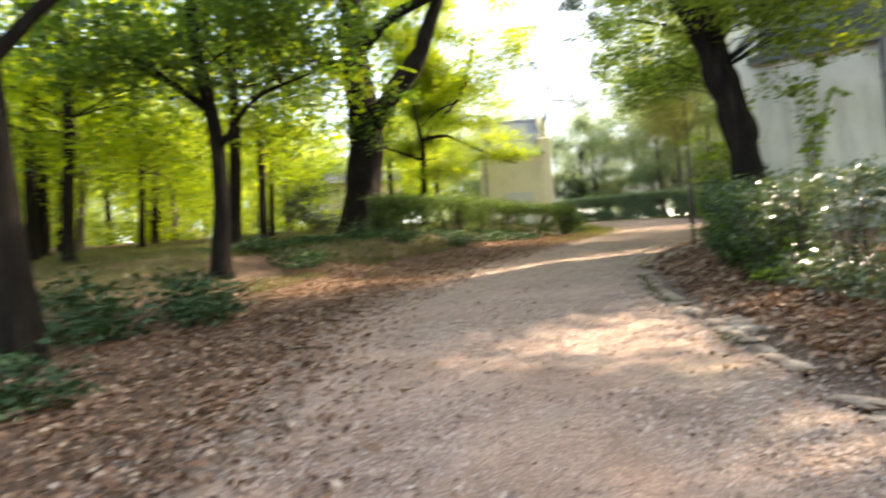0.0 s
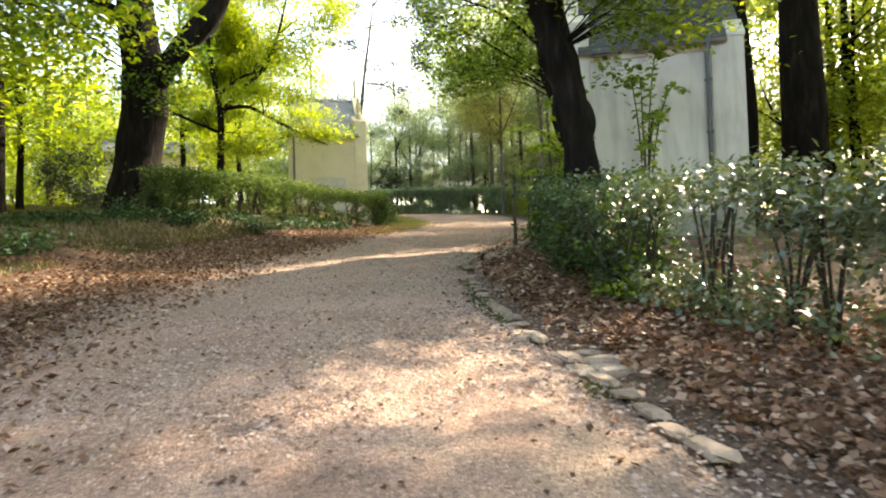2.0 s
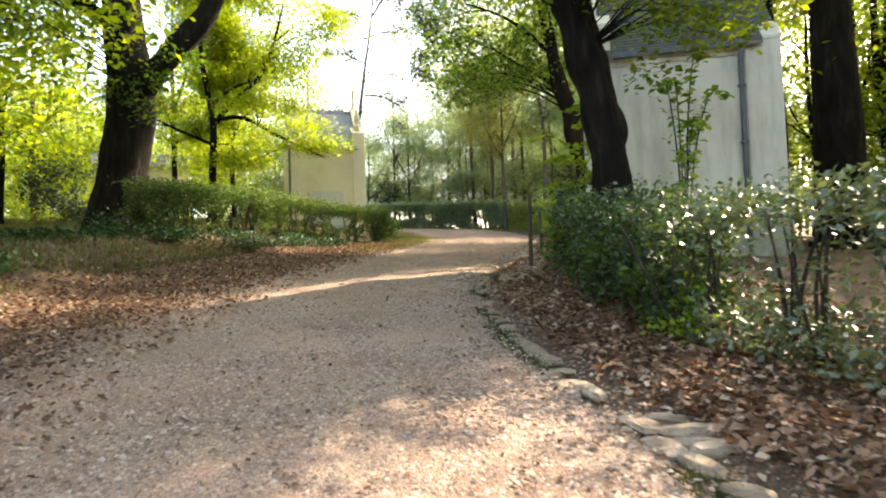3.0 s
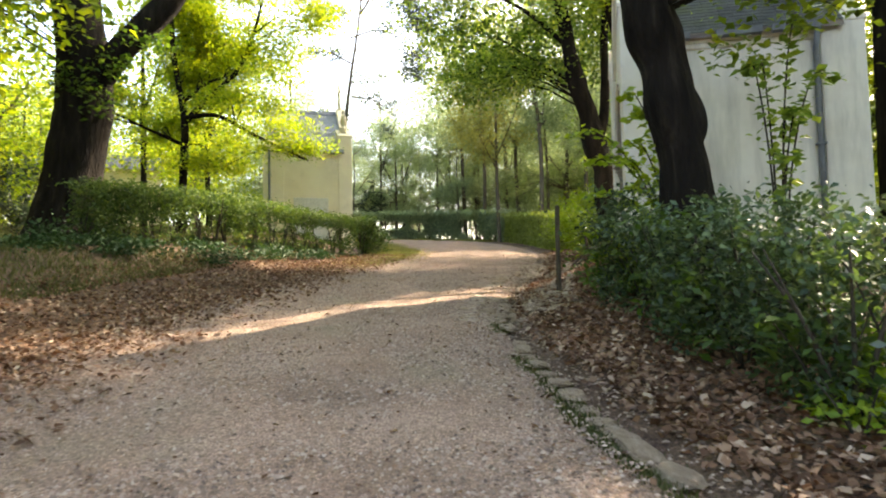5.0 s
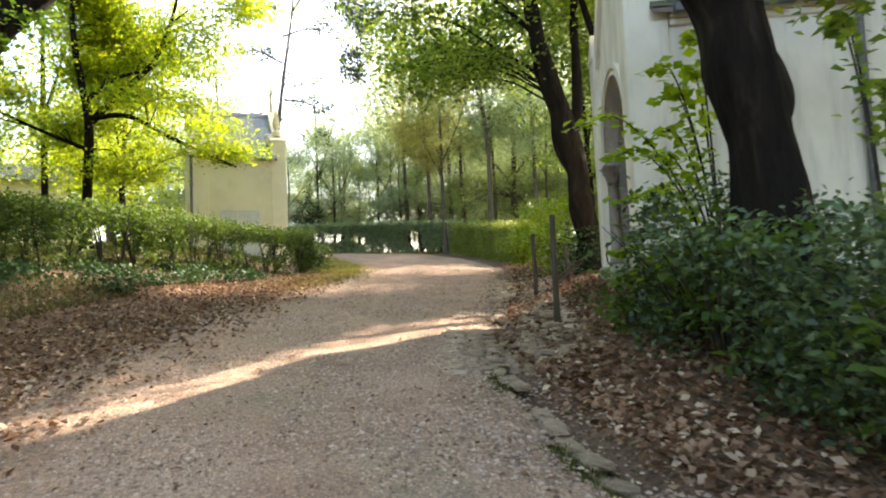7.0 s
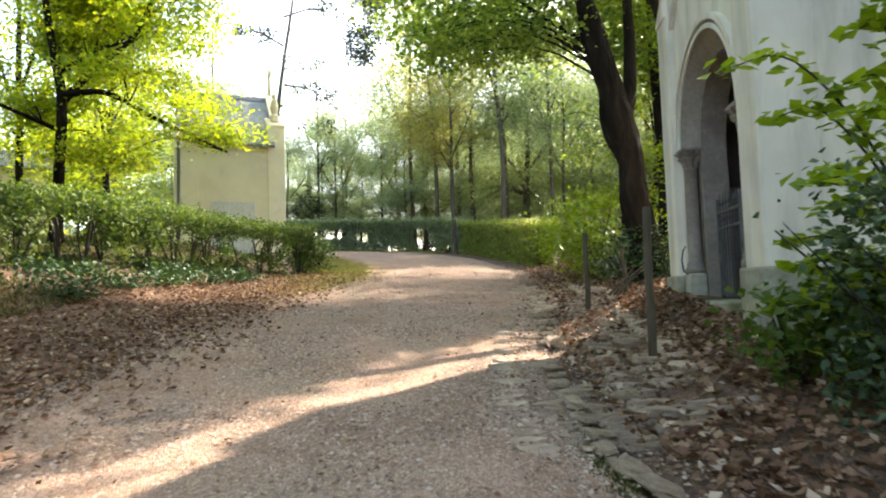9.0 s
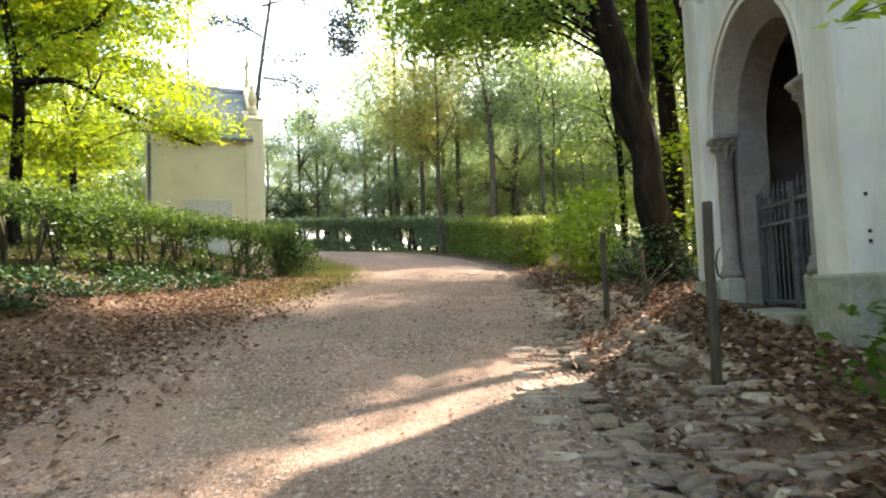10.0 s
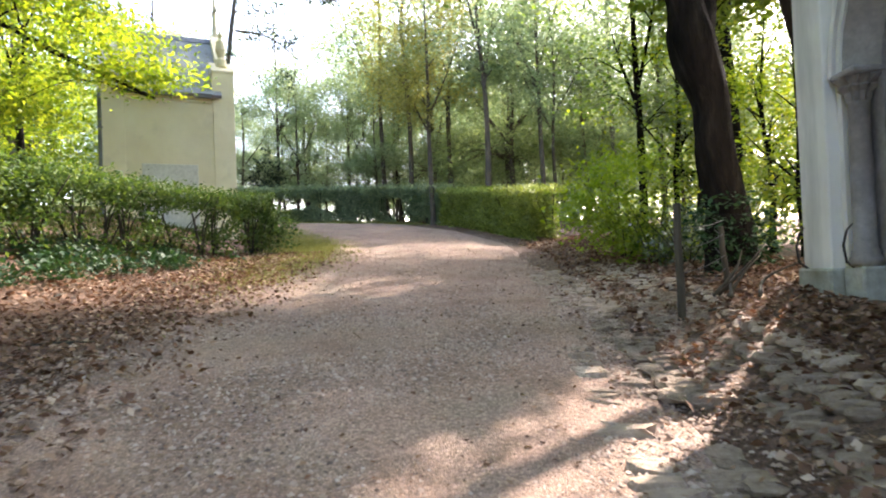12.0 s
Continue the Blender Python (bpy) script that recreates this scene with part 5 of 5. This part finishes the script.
for za, zb in ((0.25, 0.3), (0.5, 0.45), (0.75, 0.7), (1.0, 0.85)):
    z0, z1 = gh(8.11, 19.75) + za, gh(9.0, 19.9) + zb
    keys = [(8.11, 19.75, z0, 0.0042), (8.4, 19.80, z0 * 0.67 + z1 * 0.33 - 0.03, 0.0042), (8.7, 19.85, z0 * 0.33 + z1 * 0.67 - 0.035, 0.0042), (9.0, 19.9, z1, 0.0042), (9.5, 20.4, z1 + 0.02, 0.0042), (10.0, 20.9, z1 + 0.1, 0.004)]
    w = thing("fence_wire", 0, 0, 0, 0, "slack strand of galvanised fence wire", "wire", "fence wires")
    tubes("strand", [keys], M_wire, w, 5, 5)
for i in range(26):
    side = i % 3
    y = rng.uniform(3, 26)
    x = gutter_x(y) + rng.uniform(0.4, 2.6) if side else left_edge(y) - rng.uniform(-0.4, 2.0)
    if 7.0 < x and y < 20 and x > 6.8 + (y - 15.6) * 0.5:
        continue
    a, L = rng.uniform(0, 6.28), rng.uniform(0.25, 0.8)
    st = thing("fallen_stick", x, y, gh(x, y) + 0.015, 0, "bare fallen stick lying on dry leaves", "stick", "fallen sticks")
    tubes("stick", [[(-L / 2 * math.cos(a), -L / 2 * math.sin(a), 0.02, 0.011), (0.03, 0.02, 0.035, 0.010), (L / 2 * math.cos(a), L / 2 * math.sin(a), 0.03, 0.005)]], M_stem, st, 6, 3)
for k in range(5):
    dx, dy = rng.normal(0, 0.25, 2)
    st = thing("fallen_stick", 8.75 + dx * 0.6, 19.35 + dy * 0.5, gh(8.75, 19.4) + 0.02, 0, "broken branch leaning near the chapel corner", "stick", "fallen sticks")
    tubes("stick", [[(-0.3, 0.1 * k - 0.2, 0.03, 0.02), (0.0, 0.05, 0.15 + 0.05 * k, 0.016), (0.35, dy, 0.32 + 0.06 * k, 0.007)]], M_post, st, 6, 4)


rng = np.random.default_rng(71)
# ---- gravel, leaf litter, grass ----
def pebble_field(name, pts, r, material, label):
    n = len(pts)
    o = np.array([(1, 0, 0), (0, 1, 0), (-1, 0, 0), (0, -1, 0), (0, 0, 0.7)], float)
    a = rng.uniform(0, 6.28, n)
    s = r * np.clip(rng.lognormal(0, 0.35, n), 0.4, 1.9)
    ca, sa = np.cos(a), np.sin(a)
    sx = rng.uniform(0.7, 1.4, n)
    V = np.empty((n, 5, 3))
    jit = 1 + 0.25 * rng.uniform(-1, 1, (n, 5, 3))
    q = o[None] * jit
    V[:, :, 0] = pts[:, None, 0] + s[:, None] * (q[:, :, 0] * ca[:, None] * sx[:, None] - q[:, :, 1] * sa[:, None])
    V[:, :, 1] = pts[:, None, 1] + s[:, None] * (q[:, :, 0] * sa[:, None] * sx[:, None] + q[:, :, 1] * ca[:, None])
    V[:, :, 2] = pts[:, None, 2] + s[:, None] * (q[:, :, 2] - 0.12)
    f = np.array([(0, 1, 4), (1, 2, 4), (2, 3, 4), (3, 0, 4)])
    idx = ((np.arange(n) * 5)[:, None, None] + f[None]).reshape(-1)
    me = bpy.data.meshes.new(name)
    me.vertices.add(5 * n)
    me.vertices.foreach_set("co", V.astype(np.float32).ravel())
    me.loops.add(12 * n)
    me.loops.foreach_set("vertex_index", idx.astype(np.int32))
    me.polygons.add(4 * n)
    me.polygons.foreach_set("loop_start", np.arange(0, 12 * n, 3, dtype=np.int32))
    me.materials.append(material)
    me.update(calc_edges=True)
    tagged(new(name, me), label, "gravel", kind="stuff")


def island_mat(name, stops, rough=0.9):
    m, t, n, p = nodes_of(name)
    geo = n.new("ShaderNodeNewGeometry")
    t.links.new(ramp(t, geo.outputs["Random Per Island"], stops), p.inputs["Base Color"])
    p.inputs["Roughness"].default_value = rough
    return m


M_chip = island_mat("gravel_chip", [(0.0, (0.105, 0.070, 0.050)), (0.4, (0.265, 0.18, 0.132)), (0.85, (0.39, 0.285, 0.218)), (1.0, (0.46, 0.365, 0.29))])


def on_road(n, y0, y1, power=1.0):
    y = y0 + (y1 - y0) * rng.random(n) ** power
    u = rng.random(n)
    x = np.array([left_edge(b) - 0.3 + a * (gutter_x(b) - 0.2 - left_edge(b) + 0.3) + 0.12 * c for a, b, c in zip(u, y, rng.normal(0, 1, n))])
    return np.stack([x, y, [road_z(a, b) for a, b in zip(x, y)]], 1)


pebble_field("gravel_chips", on_road(90000, 0.5, 22, 1.15), 0.0125, M_chip, "loose brown gravel chips on the lane")
pebble_field("gravel_chips", on_road(14000, 19, 36), 0.016, M_chip, "coarser loose gravel farther up the lane")


def in_gutter(n, y0, y1, lo, hi):
    y = rng.uniform(y0, y1, n)
    x = np.array([gutter_x(b) for b in y]) + rng.uniform(lo, hi, n)
    z = np.array([gh(a, b) - 0.085 * math.exp(-((a - gutter_x(b) - 0.05) / 0.28) ** 2) for a, b in zip(x, y)])
    return np.stack([x, y, z + 0.02 * rng.random(n)], 1)


pebble_field("gravel_chips", in_gutter(11000, 2, 25, -0.75, 0.6), 0.0155, M_chip, "gravel washed in between the gutter stones")


def litter(n, side, y0, y1, reach, size, power=1.35):
    y = rng.uniform(y0, y1, n)
    d = reach * rng.random(n) ** power - (0.3 * rng.random(n) ** 4 if side > 0 else 1.5 * rng.random(n) ** 2.4) + (0.15 if side > 0 else 0)
    x = np.array([gutter_x(b) + a + (0.3 if b < 14.5 else 0.1) if side > 0 else left_edge(b) - a for a, b in zip(d, y)])
    z = np.array([gh(a, b) for a, b in zip(x, y)]) + 0.035 + 0.02 * rng.random(n)
    keep = np.ones(n, bool)
    if side > 0:
        keep = (rng.random(n) < np.where((d < 1.1) & (y > 14.5), 0.25, 1.0)) & ~((x > 7.0) & (x - 7.2 > 0.58 * (y - 15.6)) & (y > 11.5) & (y < 19.2))
    return np.stack([x, y, z], 1)[keep]


tagged(new("leaf_litter", leaf_mesh("leaf_litter", litter(44000, 1, 1, 32, 3.6, 0.09), 0.08, M_leaf_dry, 0.55, 0.7)), "brown and tan fallen leaves beside the gutter", "leaf litter", kind="stuff")
tagged(new("leaf_litter", leaf_mesh("leaf_litter", litter(34000, -1, 1, 30, 3.4, 0.09), 0.066, M_leaf_dry, 0.45, 0.7)), "brown fallen leaves along the grassy bank", "leaf litter", kind="stuff")
caught = in_gutter(1500, 2, 26, -0.6, 1.1)
caught[:, 2] += 0.03
tagged(new("leaf_litter", leaf_mesh("leaf_litter", caught, 0.055, M_leaf_dry, 0.4, 0.7)), "dry curled leaves caught between the gutter stones", "leaf litter", kind="stuff")
stray = on_road(5000, 1, 30)
stray[:, 2] += 0.012
tagged(new("stray_leaves", leaf_mesh("stray_leaves", stray, 0.042, M_leaf_dry, 0.25, 0.7)), "stray dry leaves on the gravel", "leaf litter", kind="stuff")


def grass(name, pts, h, label, material=M_grass):
    n = len(pts)
    a = rng.uniform(0, 6.28, n)
    s = h * rng.uniform(0.5, 1.3, n)
    dx, dy = np.cos(a), np.sin(a)
    lean = rng.normal(0, 0.5, (n, 2)) * s[:, None]
    V = np.empty((n, 3, 3))
    w = 0.05 * h + 0.006
    V[:, 0] = pts + np.stack([dx * w, dy * w, 0 * dx], 1)
    V[:, 1] = pts - np.stack([dx * w, dy * w, 0 * dx], 1)
    V[:, 2] = pts + np.stack([lean[:, 0], lean[:, 1], s], 1)
    me = mesh_of(name, V.reshape(-1, 3).tolist(), np.arange(3 * n).reshape(-1, 3).tolist(), material)
    tagged(new(name, me), label, "grass", kind="stuff")


gy = rng.uniform(10, 46, 110000)
gx = np.array([left_edge(b) for b in gy]) - 2.4 - 20 * rng.random(110000) ** 1.4
keep = np.array([noise.noise(Vector((a * 0.35, b * 0.35, 2))) > -0.28 for a, b in zip(gx, gy)])
gx, gy = gx[keep], gy[keep]
grass("bank_grass", np.stack([gx, gy, [gh(a, b) - 0.01 for a, b in zip(gx, gy)]], 1), 0.13, "dry yellow-green grass on the shaded bank")
gy = np.concatenate([rng.uniform(25, 46, 14000), rng.normal(30, 2.3, 22000)])
gx = np.array([left_edge(b) for b in gy]) + np.concatenate([rng.normal(0.1, 0.5, 14000), rng.normal(0.2, 0.55, 22000)])
grass("verge_grass", np.stack([gx, gy, [gh(a, b) + 0.0 for a, b in zip(gx, gy)]], 1), 0.06, "short pale grass along the lane's edge", M_verge)

fy = rng.uniform(0, 1, 9000)
gx, gy = 6.0 + 10.4 * fy + rng.normal(-0.3, 0.3, 9000), np.interp(6.0 + 10.4 * fy, [6.0, 11.0, 14.4, 16.4], [48.9, 47.8, 46.2, 44.0]) + rng.normal(-0.3, 0.4, 9000)
grass("verge_grass", np.stack([gx, gy, [gh(a, b) + 0.0 for a, b in zip(gx, gy)]], 1), 0.12, "pale strip of grass before the far hedge", M_verge)
gy = rng.uniform(4, 15, 9000)
gx = np.array([gutter_x(b) for b in gy]) + rng.normal(-0.16, 0.10, 9000)
keep = np.array([noise.noise(Vector((0.0, b * 0.75, 4.4))) > 0.08 for b in gy])
gx, gy = gx[keep], gy[keep]
grass("gutter_moss", np.stack([gx, gy, [gh(a, b) - 0.05 for a, b in zip(gx, gy)]], 1), 0.05, "tufts of moss and short grass edging the gutter")


rng = np.random.default_rng(81)
# ---- cobbled gutter ----
def cobble_mesh(seed):
    bm = bmesh.new()
    bmesh.ops.create_cube(bm, size=1.0)
    bmesh.ops.subdivide_edges(bm, edges=list(bm.edges), cuts=1, use_grid_fill=True)
    for v in bm.verts:
        p = v.co.copy()
        v.co = p * (0.5 / max(p.length, 0.5) * 0.72 + 0.33)
        v.co += Vector((noise.noise(p * 2 + Vector((seed, 0, 0))), noise.noise(p * 2 + Vector((0, seed, 0))), noise.noise(p * 2 + Vector((0, 0, seed))))) * 0.24
    me = bpy.data.meshes.new("cobble")
    bm.to_mesh(me)
    bm.free()
    me.materials.append(M_cobble)
    return me


COBBLES = [cobble_mesh(3.1 * i + 1) for i in range(7)]
gutter = thing("gutter", gutter_x(12), 12, gh(gutter_x(12), 12), 0, "shallow cobbled stone gutter half buried in earth and leaves", "gutter", kind="structure")
rest_V, rest_F = [], []


def lay(x, y, z, a, sx, sy, sz, single):
    me = COBBLES[int(rng.integers(0, 7))]
    m = Matrix.LocRotScale((x, y, z), Euler((rng.normal(0, 0.06), rng.normal(0, 0.06), a + rng.normal(0, 0.12))), (sx, sy, sz))
    if single:
        ob = new("cobble", me)
        ob.parent = gutter
        ob.matrix_parent_inverse = gutter.matrix_world.inverted()
        ob.matrix_world = m
    else:
        o = len(rest_V)
        rest_V.extend([m @ v.co for v in me.vertices])
        rest_F.extend([tuple(i + o for i in p.vertices) for p in me.polygons])


count = 0
for row, (off, step, w, drop) in enumerate(((0.0, 0.34, 0.19, -0.085), (-0.25, 0.13, 0.36, -0.045), (0.25, 0.13, 0.36, -0.04), (0.56, 0.135, 0.37, -0.018), (0.88, 0.14, 0.37, -0.012), (-0.54, 0.135, 0.34, -0.03), (1.18, 0.145, 0.34, -0.010))):
    y = 2.0 + 0.07 * row
    while y < 25:
        slope = (gutter_x(y + 0.2) - gutter_x(y - 0.2)) / 0.4
        a = math.atan2(1.0, slope)
        gap = noise.noise(Vector((y * 0.7, row * 1.7, 6.0)))
        wide = y > 14.5
        lone = row == 0 and gap > -0.55 or row == 2 and gap > 0.2 or row == 1 and gap > 0.34
        if wide and gap > (-0.1 if row in (1, 5) else -0.32) or not wide and lone:
            ln = step * rng.uniform(0.7, 1.15)
            x = gutter_x(y) + off / math.sin(a) + rng.normal(0, 0.02)
            near = 9.0 < y < 21 and row < 5 and count < 300
            count += near
            flat_slab = row == 0
            size = 1.0 if flat_slab else rng.uniform(0.85, 1.15)
            lay(x, y, gh(x, y) + drop + ((0.062 if wide else 0.058) if flat_slab else -0.001) + rng.normal(0, 0.013), a, ln * 1.2 * size, w * rng.uniform(0.85, 1.15) * size, 0.06 if flat_slab else rng.uniform(0.07, 0.12), near)
        y += step * math.sin(a) * rng.uniform(0.95, 1.15)
rest = new("cobble_rest", mesh_of("cobble_rest", rest_V, rest_F, M_cobble))
rest.parent = gutter
rest.matrix_parent_inverse = gutter.matrix_world.inverted()
tagged(rest, kind="stuff")

# ---- dark ground ivy spreading in front of the bank hedge ----
iy = rng.uniform(16.5, 29.0, 9000)
ix = np.interp(iy, [16.5, 20, 22.3, 24.6, 26.9, 29.0], [-5.6, -3.9, -1.9, 0.1, 2.0, 3.9]) + rng.normal(0.25, 0.55, 9000)
held = np.array([noise.noise(Vector((a * 0.8, b * 0.8, 12))) > -0.12 for a, b in zip(ix, iy)])
ix, iy = ix[held], iy[held]
iz = np.array([gh(a, b) for a, b in zip(ix, iy)]) + 0.02 + 0.22 * rng.random(len(ix)) ** 1.5
tagged(new("ground_ivy", leaf_mesh("ground_ivy", np.stack([ix, iy, iz], 1), 0.085, M_leaf_ivy, 0.8, 0.8)), "dark green ivy creeping over the bank below the hedge", "ivy", kind="stuff")
